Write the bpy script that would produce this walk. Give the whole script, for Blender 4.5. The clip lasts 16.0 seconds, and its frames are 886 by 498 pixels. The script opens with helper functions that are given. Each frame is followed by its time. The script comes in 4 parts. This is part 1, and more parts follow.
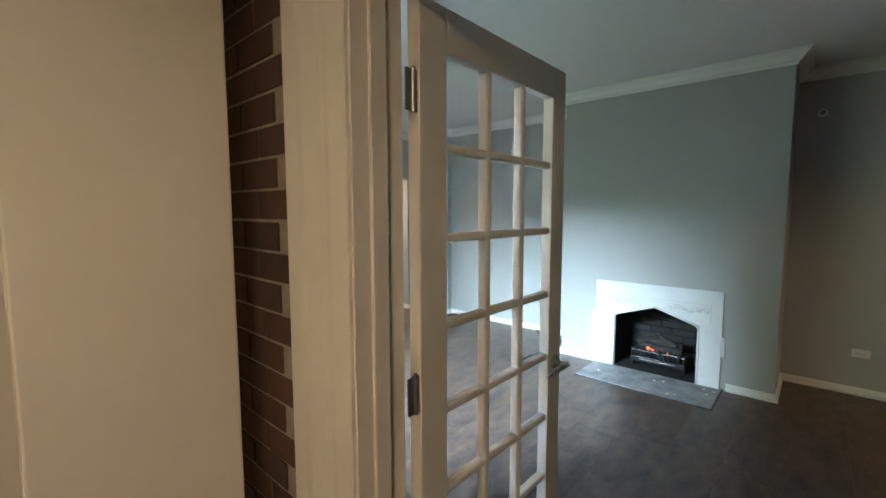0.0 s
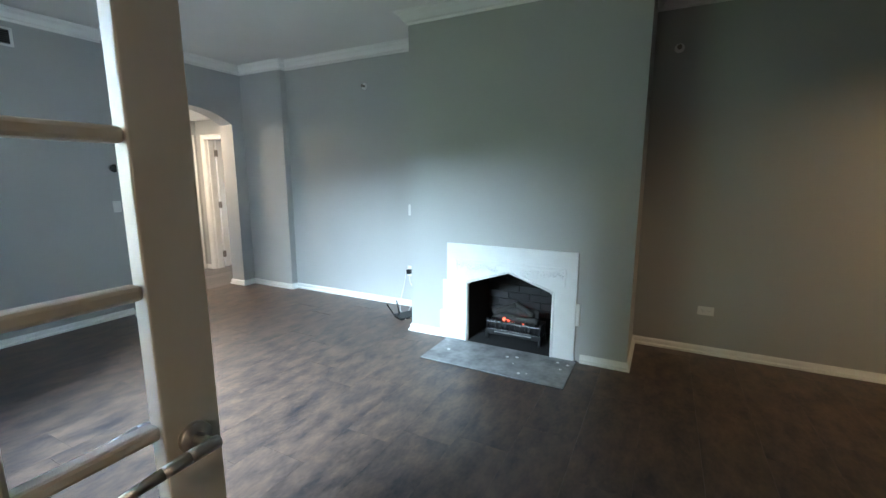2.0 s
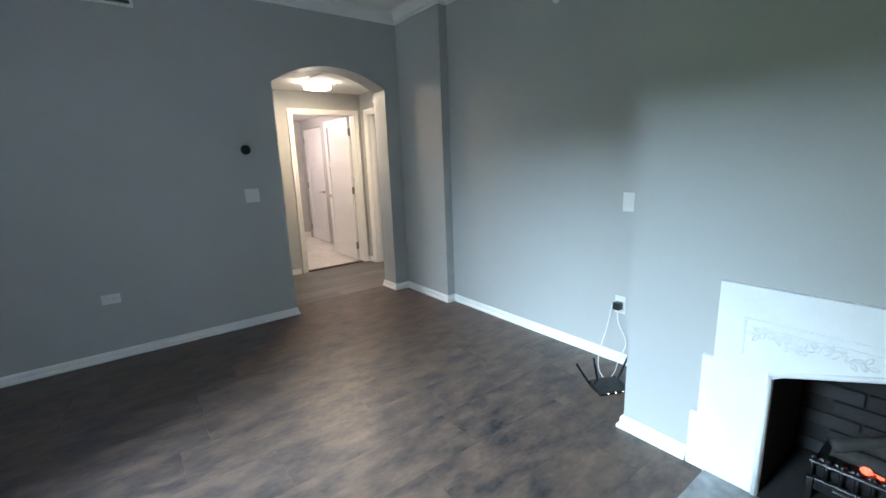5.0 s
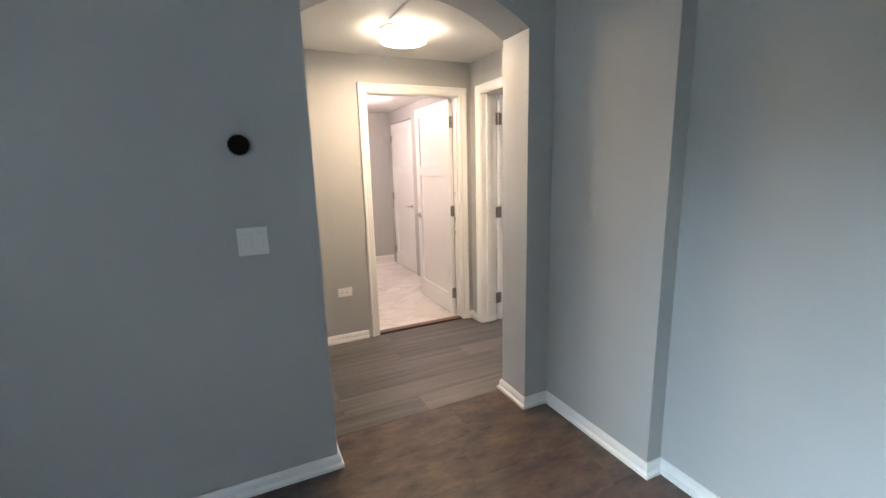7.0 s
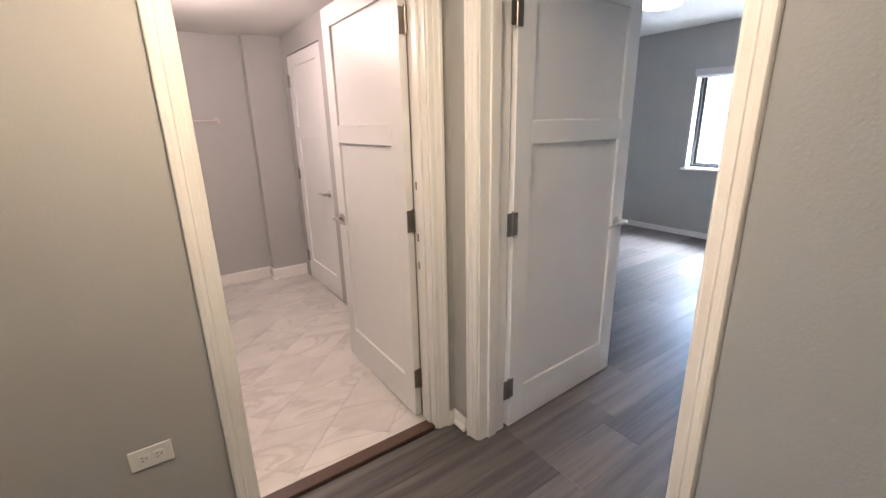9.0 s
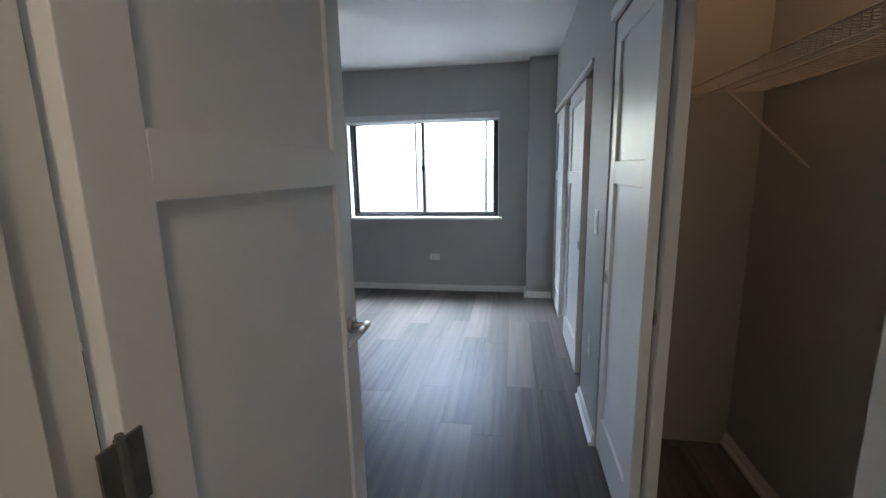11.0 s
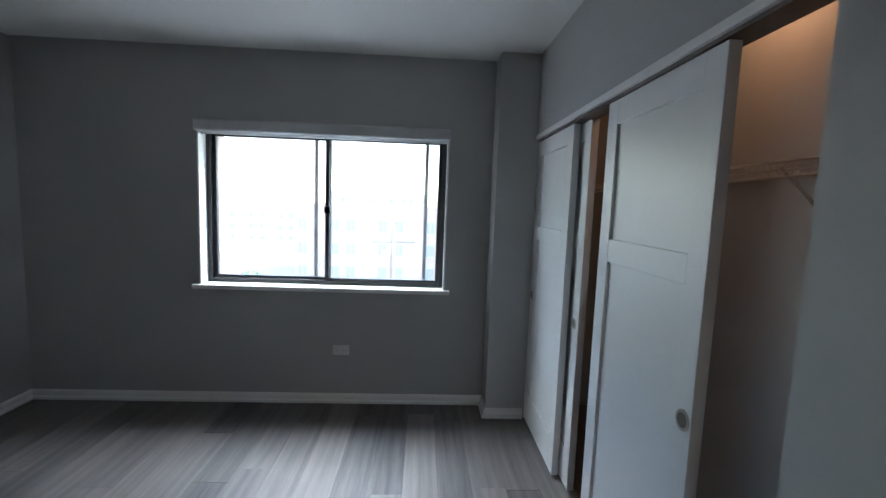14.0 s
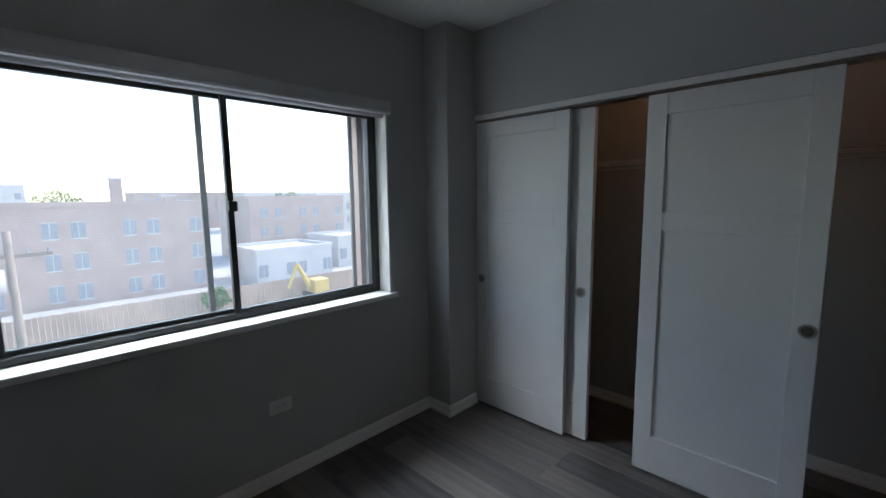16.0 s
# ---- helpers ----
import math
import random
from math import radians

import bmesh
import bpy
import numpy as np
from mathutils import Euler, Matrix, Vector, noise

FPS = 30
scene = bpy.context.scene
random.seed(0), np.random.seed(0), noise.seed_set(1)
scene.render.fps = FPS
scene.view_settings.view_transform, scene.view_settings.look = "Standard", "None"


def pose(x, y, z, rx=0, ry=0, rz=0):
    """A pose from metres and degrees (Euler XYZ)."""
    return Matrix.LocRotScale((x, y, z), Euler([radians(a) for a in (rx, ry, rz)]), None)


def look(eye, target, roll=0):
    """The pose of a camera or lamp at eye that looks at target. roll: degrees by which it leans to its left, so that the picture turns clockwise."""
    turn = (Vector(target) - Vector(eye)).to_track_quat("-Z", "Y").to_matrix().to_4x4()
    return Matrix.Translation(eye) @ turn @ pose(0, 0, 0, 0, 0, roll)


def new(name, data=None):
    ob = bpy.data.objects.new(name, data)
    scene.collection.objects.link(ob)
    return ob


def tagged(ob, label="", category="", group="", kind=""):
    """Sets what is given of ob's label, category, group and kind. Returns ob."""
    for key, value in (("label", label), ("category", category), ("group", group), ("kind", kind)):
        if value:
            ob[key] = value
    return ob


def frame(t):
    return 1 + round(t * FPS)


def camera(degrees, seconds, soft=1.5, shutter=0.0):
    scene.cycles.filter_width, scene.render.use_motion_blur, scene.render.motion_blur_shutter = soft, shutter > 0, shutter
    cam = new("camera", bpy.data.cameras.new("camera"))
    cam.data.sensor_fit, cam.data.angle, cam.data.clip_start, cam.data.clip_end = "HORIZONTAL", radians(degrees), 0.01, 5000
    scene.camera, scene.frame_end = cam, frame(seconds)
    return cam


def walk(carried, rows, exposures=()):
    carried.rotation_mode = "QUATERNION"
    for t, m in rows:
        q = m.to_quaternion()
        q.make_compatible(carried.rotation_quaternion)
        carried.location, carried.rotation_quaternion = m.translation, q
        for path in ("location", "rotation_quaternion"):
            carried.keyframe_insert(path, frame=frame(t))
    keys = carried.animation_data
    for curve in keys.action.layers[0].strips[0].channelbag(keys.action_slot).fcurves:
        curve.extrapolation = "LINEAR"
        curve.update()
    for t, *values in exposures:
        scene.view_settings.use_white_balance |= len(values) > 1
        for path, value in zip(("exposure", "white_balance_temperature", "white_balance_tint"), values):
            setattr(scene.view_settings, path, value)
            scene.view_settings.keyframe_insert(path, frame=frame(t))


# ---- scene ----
cam = camera(92.7, 16.0)

PATH = [
    (0, (-0.177, 0.261, 1.591), (1.313, 1.583, 1.418), -0.1),
    (0.5, (0.068, 0.268, 1.537), (1.754, 1.322, 1.321), 0.9),
    (1, (0.36, 0.305, 1.511), (2.146, 1.162, 1.238), 2.8),
    (1.5, (0.619, 0.309, 1.459), (2.38, 1.176, 1.078), 1.1),
    (2, (0.896, 0.298, 1.463), (2.644, 1.209, 1.125), -0.0),
    (2.5, (1.112, 0.34, 1.398), (2.87, 1.219, 1.022), 0.5),
    (3, (1.312, 0.493, 1.434), (2.976, 1.524, 1.023), 1.0),
    (3.5, (1.564, 0.577, 1.391), (3.049, 1.842, 0.948), -1.3),
    (4, (1.777, 0.713, 1.407), (3.11, 2.135, 0.953), -0.8),
    (4.5, (2.048, 0.967, 1.406), (3.316, 2.46, 1.002), -1.1),
    (5, (2.305, 1.345, 1.407), (3.486, 2.905, 0.992), -2.1),
    (5.2, (2.427, 1.501, 1.432), (3.468, 3.153, 1.001), -3.6),
    (7.3, (3.374, 3.701, 1.453), (4.172, 5.492, 1.061), -0.9),
    (7.5, (3.487, 3.905, 1.456), (4.267, 5.704, 1.06), -0.5),
    (8, (3.669, 4.435, 1.453), (4.489, 6.203, 1.005), -1.7),
    (8.3, (3.746, 4.743, 1.444), (4.675, 6.439, 0.932), -1.3),
    (8.5, (3.864, 4.916, 1.432), (4.797, 6.607, 0.911), -2.4),
    (9, (4.04, 5.328, 1.427), (5.129, 6.908, 0.863), -1.3),
    (9.5, (4.251, 5.669, 1.366), (5.629, 6.995, 0.782), -2.7),
    (10, (4.531, 5.912, 1.31), (6.159, 6.939, 0.769), -5.8),
    (10.2, (4.635, 5.995, 1.325), (6.369, 6.858, 0.829), -4.9),
    (12.3, (5.289, 6.175, 1.406), (7.262, 6.205, 1.078), 1.9),
    (12.5, (5.421, 6.188, 1.414), (7.395, 6.229, 1.097), 1.8),
    (13, (5.771, 6.231, 1.423), (7.757, 6.212, 1.19), 2.3),
    (13.2, (5.943, 6.257, 1.425), (7.932, 6.18, 1.231), 2.3),
    (13.5, (6.161, 6.303, 1.437), (8.143, 6.131, 1.233), 2.4),
    (14, (6.578, 6.448, 1.457), (8.565, 6.349, 1.255), 2.1),
    (14.5, (6.906, 6.699, 1.479), (8.88, 6.425, 1.315), 0.1),
    (15, (7.191, 7.114, 1.443), (9.043, 6.401, 1.194), -3.7),
    (15.2, (7.297, 7.273, 1.455), (9.083, 6.431, 1.139), -4.4),
    (15.5, (7.416, 7.48, 1.414), (8.96, 6.264, 1.044), -2.2),
    (16, (7.569, 7.871, 1.439), (8.959, 6.455, 1.187), -0.7),
]
walk(cam, [(t, look(e, g, r)) for t, e, g, r in PATH],
     [(0, 6.2, 6350, 10), (2.5, 6.05, 6200, 10), (5.2, 5.75, 6200, 10), (7.3, 5.95, 6500, 15), (8, 5.8, 6500, 16), (8.5, 5.65, 6500, 16), (9, 5.5, 6400, 15),
      (9.5, 5.3, 6300, 13), (10.2, 4.5, 6250, 12), (12.3, 4.05, 6250, 9), (13, 3.85, 6250, 9), (14.5, 3.1, 6300, 9), (16, 2.4, 6500, 10)])

# ---- world, sun, large lights ----
world = bpy.data.worlds.new("world")
scene.world = world
world.use_nodes = True
wn = world.node_tree.nodes
sky = wn.new("ShaderNodeTexSky")
sky.sky_type = "NISHITA"
sky.sun_disc = False
sky.sun_elevation = radians(50)
sky.sun_rotation = radians(180)
sky.dust_density = 1.0
sky.air_density = 1.2
wn["Background"].inputs["Strength"].default_value = 0.11
world.node_tree.links.new(sky.outputs[0], wn["Background"].inputs["Color"])


def lamp(name, kind, m, energy, color, size=0.3, size_y=None, spread=180):
    data = bpy.data.lights.new(name, kind)
    data.energy, data.color = energy, color
    if kind == "AREA":
        data.size = size
        data.spread = radians(spread)
        if size_y:
            data.shape, data.size_y = "RECTANGLE", size_y
    elif kind == "SUN":
        data.angle = radians(size)
    else:
        data.shadow_soft_size = size
    ob = new(name, data)
    ob.matrix_world = m
    return ob


SUN_DIR = Vector((math.sin(radians(180)), math.cos(radians(180)), math.tan(radians(50))))
lamp("sun", "SUN", look(SUN_DIR * 20, (0, 0, 0)), 0.7, (1, 0.98, 0.95), 12)
# added area lamps standing in for sky over the living room's and the bedroom's windows, tree light, daylight in the
# side room's window
lamp("sky_light", "AREA", look((-2.5, 2.4, 3.6), (4.2, 2.2, 0.6)), 48, (0.64, 0.85, 1.0), 1.6, 1.9)
lamp("sky_light_bedroom", "AREA", look((10.9, 7.15, 3.35), (8.4, 7.15, 0.5)), 42, (0.84, 0.93, 1.0), 3.4, 1.5)
lamp("tree_light", "AREA", look((0.57, 2.55, 1.35), (4.4, 1.6, 1.7)), 0.06, (0.76, 1.0, 0.66), 1.2, 0.5, 110)
lamp("side_light", "AREA", look((-0.4, 8.0, 1.5), (3.0, 8.0, 0.8)), 1.6, (0.85, 0.92, 1.0), 1.6, 1.2)
# electric lamps
lamp("hall_light", "AREA", look((4.25, 6.12, 2.195), (4.25, 6.12, 0)), 0.41, (1.0, 0.74, 0.48), 0.26)
lamp("bath_light", "POINT", pose(4.3, 8.2, 2.04), 0.8, (1.0, 0.77, 0.69), 0.1)
lamp("kitchen_light", "AREA", look((3.9, -2.0, 2.3), (4.6, -1.3, 0.6)), 0.11, (1.0, 0.64, 0.33), 0.3, None, 110)
lamp("entry_light", "AREA", look((-1.1, 0.2, 2.35), (-0.9, 0.3, 0)), 0.36, (1.0, 0.76, 0.5), 0.35)
# added orange glow at the closet tops, with no fixture there
lamp("closet_glow", "POINT", pose(6.3, 5.25, 2.3), 0.13, (1.0, 0.55, 0.28), 0.06)
lamp("closet_glow", "POINT", pose(8.2, 5.25, 2.3), 0.25, (1.0, 0.5, 0.26), 0.06)


# ---- materials ----
def mat(name, color, rough=0.5, var=0.12, scale=3.0, fine=60.0, bump=0.05, metal=0.0, spec=0.5, emit=0.0, rand=0.0, stretch=(1, 1, 1), second=None):
    m = bpy.data.materials.new(name)
    m.use_nodes = True
    n, l = m.node_tree.nodes, m.node_tree.links
    p = n["Principled BSDF"]
    p.inputs["Roughness"].default_value = rough
    p.inputs["Metallic"].default_value = metal
    p.inputs["Specular IOR Level"].default_value = spec
    tc = n.new("ShaderNodeTexCoord")
    mp = n.new("ShaderNodeMapping")
    mp.inputs["Scale"].default_value = stretch
    info = n.new("ShaderNodeObjectInfo")
    mul = n.new("ShaderNodeVectorMath")
    mul.operation = "MULTIPLY_ADD"
    mul.inputs[1].default_value = (1, 1, 1)
    off = n.new("ShaderNodeMath")
    off.operation = "MULTIPLY"
    off.inputs[1].default_value = 37.0
    l.new(info.outputs["Random"], off.inputs[0])
    l.new(tc.outputs["Object"], mul.inputs[0])
    l.new(off.outputs[0], mul.inputs[2])
    l.new(mul.outputs[0], mp.inputs[0])
    big, small = n.new("ShaderNodeTexNoise"), n.new("ShaderNodeTexNoise")
    big.inputs["Scale"].default_value, small.inputs["Scale"].default_value = scale, fine
    big.inputs["Detail"].default_value, small.inputs["Detail"].default_value = 5, 3
    l.new(mp.outputs[0], big.inputs["Vector"])
    l.new(mp.outputs[0], small.inputs["Vector"])
    add = n.new("ShaderNodeMath")
    add.operation = "MULTIPLY_ADD"
    add.inputs[1].default_value = 0.35
    l.new(small.outputs["Fac"], add.inputs[0])
    l.new(big.outputs["Fac"], add.inputs[2])
    fac = add.outputs[0]
    if rand:
        r = n.new("ShaderNodeMath")
        r.operation = "MULTIPLY_ADD"
        r.inputs[1].default_value = rand
        l.new(info.outputs["Random"], r.inputs[0])
        l.new(fac, r.inputs[2])
        fac = r.outputs[0]
    ramp = n.new("ShaderNodeMapRange")
    ramp.inputs["From Min"].default_value = 0.4 + rand * 0.2
    ramp.inputs["From Max"].default_value = 0.95 + rand * 0.8
    l.new(fac, ramp.inputs["Value"])
    mix = n.new("ShaderNodeMix")
    mix.data_type = "RGBA"
    c2 = second or [c * (1 - var) for c in color]
    c1 = color if second else [min(1, c * (1 + var)) for c in color]
    mix.inputs["A"].default_value = (*c2, 1)
    mix.inputs["B"].default_value = (*c1, 1)
    l.new(ramp.outputs[0], mix.inputs["Factor"])
    l.new(mix.outputs["Result"], p.inputs["Base Color"])
    rr = n.new("ShaderNodeMapRange")
    rr.inputs["To Min"].default_value = max(0.02, rough - 0.03)
    rr.inputs["To Max"].default_value = min(1, rough + 0.04)
    l.new(big.outputs["Fac"], rr.inputs["Value"])
    l.new(rr.outputs[0], p.inputs["Roughness"])
    if bump:
        b = n.new("ShaderNodeBump")
        b.inputs["Strength"].default_value = bump
        b.inputs["Distance"].default_value = 0.004
        l.new(small.outputs["Fac"], b.inputs["Height"])
        l.new(b.outputs[0], p.inputs["Normal"])
    if emit:
        p.inputs["Emission Color"].default_value = (*color, 1)
        p.inputs["Emission Strength"].default_value = emit
    return m


def glass(name, tint=(1, 1, 1), rough=0.0):
    m = bpy.data.materials.new(name)
    m.use_nodes = True
    p = m.node_tree.nodes["Principled BSDF"]
    p.inputs["Base Color"].default_value = (*tint, 1)
    p.inputs["Transmission Weight"].default_value = 1
    p.inputs["Roughness"].default_value = rough
    p.inputs["IOR"].default_value = 1.02
    return m


PAINT = mat("wall_paint", (0.42, 0.425, 0.42), 0.55, 0.04, 1.2, 220, 0.12, spec=0.3)
CEIL = mat("ceiling_paint", (0.74, 0.74, 0.72), 0.7, 0.03, 1.5, 180, 0.1, spec=0.2)
WHITE = mat("trim_paint", (0.78, 0.78, 0.76), 0.35, 0.02, 2.5, 40, 0.008)
DOORW = mat("door_paint", (0.76, 0.77, 0.77), 0.38, 0.03, 3, 120, 0.05)
CREAM = mat("cream_paint", (0.72, 0.68, 0.6), 0.38, 0.04, 2.5, 40, 0.015)
MANTEL = mat("mantel_paint", (0.74, 0.75, 0.76), 0.5, 0.04, 8, 60, 0.15)
DARKWOOD = mat("dark_plank", (0.15, 0.098, 0.072), 0.38, 0.3, 7.5, 34, 0.3, rand=0.08, stretch=(0.8, 1.5, 1), second=(0.012, 0.016, 0.023))
GREYWOOD = mat("grey_plank", (0.195, 0.177, 0.166), 0.4, 0.3, 3.2, 26, 0.12, spec=0.5, rand=0.5, stretch=(0.4, 9, 1), second=(0.037, 0.038, 0.043))
JOINT = mat("joint", (0.03, 0.028, 0.026), 0.8, 0.1)
MARBLE = mat("marble_tile", (0.72, 0.70, 0.68), 0.3, 0.1, 2.2, 9, 0.0, rand=0.2, stretch=(1, 2.5, 1), second=(0.52, 0.505, 0.50))


def veins(m, color):
    """Thin wandering veins over a material's colour."""
    n, l = m.node_tree.nodes, m.node_tree.links
    p = n["Principled BSDF"]
    src = p.inputs["Base Color"].links[0].from_socket
    vec = next(k for k in n if k.type == "MAPPING").outputs[0]
    tex = n.new("ShaderNodeTexNoise")
    tex.inputs["Scale"].default_value, tex.inputs["Detail"].default_value, tex.inputs["Distortion"].default_value = 1.6, 6, 0.9
    l.new(vec, tex.inputs["Vector"])
    sub, ab = n.new("ShaderNodeMath"), n.new("ShaderNodeMath")
    sub.operation, ab.operation = "SUBTRACT", "ABSOLUTE"
    sub.inputs[1].default_value = 0.5
    rng_ = n.new("ShaderNodeMapRange")
    rng_.inputs["From Max"].default_value = 0.035
    rng_.inputs["To Min"].default_value, rng_.inputs["To Max"].default_value = 0.55, 0.0
    mix = n.new("ShaderNodeMix")
    mix.data_type = "RGBA"
    mix.inputs["B"].default_value = (*color, 1)
    l.new(tex.outputs["Fac"], sub.inputs[0])
    l.new(sub.outputs[0], ab.inputs[0])
    l.new(ab.outputs[0], rng_.inputs["Value"])
    l.new(rng_.outputs[0], mix.inputs["Factor"])
    l.new(src, mix.inputs["A"])
    l.new(mix.outputs["Result"], p.inputs["Base Color"])


veins(MARBLE, (0.42, 0.40, 0.39))
GROUT = mat("grout", (0.42, 0.4, 0.38), 0.8, 0.1)
SLATE = mat("slate", (0.33, 0.345, 0.36), 0.5, 0.4, 7, 30, 0.4, rand=0.2, second=(0.05, 0.055, 0.06))
BRICK = mat("brick", (0.10, 0.045, 0.032), 0.8, 0.3, 14, 90, 0.8, rand=0.5, second=(0.045, 0.026, 0.022))
MORTAR = mat("mortar", (0.30, 0.26, 0.21), 0.9, 0.2, 20, 120, 0.8)
SOOT = mat("sooty_brick", (0.022, 0.022, 0.024), 0.75, 0.4, 12, 60, 0.6, rand=0.4, second=(0.008, 0.008, 0.009))
SOOTY = mat("soot", (0.01, 0.01, 0.01), 0.9, 0.3, 10, 60, 0.4)
IRON = mat("cast_iron", (0.02, 0.02, 0.022), 0.35, 0.3, 20, 90, 0.3, metal=0.5)
LOG = mat("ash_log", (0.05, 0.047, 0.045), 0.8, 0.5, 12, 60, 0.8, stretch=(1, 4, 4), second=(0.02, 0.018, 0.017))
EMBER = mat("ember", (1.0, 0.1, 0.05), 0.6, 0.5, 30, 80, 0.5, emit=0.06)
NICKEL = mat("brushed_nickel", (0.55, 0.53, 0.5), 0.28, 0.1, 10, 200, 0.03, metal=1.0)
DARKMET = mat("aged_metal", (0.26, 0.24, 0.22), 0.38, 0.2, 20, 150, 0.1, metal=0.9)
BRONZE = mat("dark_aluminium", (0.035, 0.037, 0.04), 0.4, 0.2, 10, 100, 0.05, metal=0.3)
PLASTIC = mat("white_plastic", (0.72, 0.72, 0.7), 0.35, 0.02, 8, 60, 0.0)
BLACKP = mat("black_plastic", (0.015, 0.016, 0.018), 0.25, 0.2, 8, 80, 0.03)
SCREEN = mat("dark_glass", (0.01, 0.01, 0.012), 0.06, 0.1, 8, 80, 0.0)
SHADE = mat("roller_shade", (0.55, 0.56, 0.57), 0.6, 0.05, 10, 200, 0.1)
WIRE = mat("coated_wire", (0.6, 0.56, 0.52), 0.4, 0.05)
CERAMIC = mat("porcelain", (0.82, 0.8, 0.78), 0.12, 0.02, 4, 30, 0.0)
VANITY = mat("espresso_wood", (0.075, 0.042, 0.03), 0.35, 0.3, 4, 40, 0.1, stretch=(1, 1, 0.2))
LIT = mat("lit_diffuser", (1.0, 0.82, 0.6), 0.4, 0.02, emit=0.6)
LITW = mat("lit_diffuser_pale", (1.0, 0.9, 0.8), 0.4, 0.02, emit=0.3)
GLASS = glass("clear_glass")
# pale translucent veil mixed into the bedroom window's glass to haze the view
gn, gl = GLASS.node_tree.nodes, GLASS.node_tree.links
haze_veil, film_noise, film_range, film_mix = gn.new("ShaderNodeBsdfTranslucent"), gn.new("ShaderNodeTexNoise"), gn.new("ShaderNodeMapRange"), gn.new("ShaderNodeMixShader")
haze_veil.inputs["Color"].default_value = (0.85, 0.88, 0.9, 1)
film_noise.inputs["Scale"].default_value, film_noise.inputs["Detail"].default_value = 5.0, 6.0
film_range.inputs["To Min"].default_value, film_range.inputs["To Max"].default_value = 0.014, 0.045
gl.new(film_noise.outputs["Fac"], film_range.inputs["Value"])
gl.new(film_range.outputs[0], film_mix.inputs[0])
gl.new(gn["Principled BSDF"].outputs[0], film_mix.inputs[1])
gl.new(haze_veil.outputs[0], film_mix.inputs[2])
gl.new(film_mix.outputs[0], gn["Material Output"].inputs["Surface"])
FROST = glass("clear_pane", (0.96, 0.98, 0.97))
CITYBRICK = mat("city_brick", (0.37, 0.285, 0.25), 0.85, 0.15, 0.6, 8, 0.1)
CITYGREY = mat("city_stucco", (0.45, 0.43, 0.42), 0.85, 0.12, 0.5, 6, 0.1)
CITYWIN = mat("city_window", (0.27, 0.29, 0.31), 0.2, 0.1)
CITYROOF = mat("city_roof", (0.5, 0.5, 0.5), 0.9, 0.15, 0.4, 5, 0.1)
FENCE = mat("timber_fence", (0.36, 0.27, 0.21), 0.8, 0.2, 1, 10, 0.2)
GROUND = mat("gravel_ground", (0.36, 0.35, 0.33), 0.95, 0.2, 0.2, 3, 0.2)
POLE = mat("weathered_pole", (0.22, 0.18, 0.15), 0.9, 0.2, 2, 20, 0.3)
LEAF = mat("foliage", (0.1, 0.16, 0.06), 0.7, 0.4, 4, 20, 0.2)
YELLOW = mat("yellow_machine", (0.5, 0.36, 0.12), 0.5, 0.1)
CARPAINT = mat("car_paint", (0.6, 0.61, 0.62), 0.25, 0.03)


# ---- building helpers ----
def add_box(bm, x0, y0, z0, x1, y1, z1, bevel=0.0):
    vs = [bm.verts.new((x, y, z)) for x in (x0, x1) for y in (y0, y1) for z in (z0, z1)]
    fs = [bm.faces.new([vs[i] for i in f]) for f in ((0, 1, 3, 2), (4, 6, 7, 5), (0, 4, 5, 1), (2, 3, 7, 6), (0, 2, 6, 4), (1, 5, 7, 3))]
    if bevel:
        es = list({e for f in fs for e in f.edges})
        bmesh.ops.bevel(bm, geom=es, offset=bevel, segments=2, affect="EDGES", profile=0.5)
    return bm


def box(x0, y0, z0, x1, y1, z1, bevel=0.0):
    return add_box(bmesh.new(), min(x0, x1), min(y0, y1), min(z0, z1), max(x0, x1), max(y0, y1), max(z0, z1), bevel)


def rod(bm, a, b, r, seg=10, r2=None):
    a, b = Vector(a), Vector(b)
    d = b - a
    q = d.to_track_quat("Z", "Y").to_matrix().to_4x4()
    bmesh.ops.create_cone(bm, cap_ends=True, segments=seg, radius1=r, radius2=r if r2 is None else r2, depth=d.length,
                          matrix=Matrix.Translation((a + b) / 2) @ q)
    return bm


def mesh_of(bm, name, material, smooth=False):
    bmesh.ops.recalc_face_normals(bm, faces=bm.faces)
    me = bpy.data.meshes.new(name)
    bm.to_mesh(me)
    bm.free()
    if smooth:
        me.shade_smooth()
    me.materials.append(material)
    return me


def part(name, bm, material, parent, label="", smooth=False):
    ob = new(name, mesh_of(bm, name, material, smooth))
    ob.parent = parent
    if label:
        tagged(ob, label)
    return ob


def thing(name, label, category, at=(0, 0, 0), rz=0, group=""):
    ob = new(name)
    ob.matrix_world = pose(*at, 0, 0, rz)
    return tagged(ob, label, category, group)


def single(name, bm, material, label, category, group="", smooth=False):
    return tagged(new(name, mesh_of(bm, name, material, smooth)), label, category, group)


def structure(name, bm, material, label, category="wall"):
    return tagged(new(name, mesh_of(bm, name, material)), label, category, kind="structure")


def boxes(*rows):
    bm = bmesh.new()
    for r in rows:
        add_box(bm, *r)
    return bm


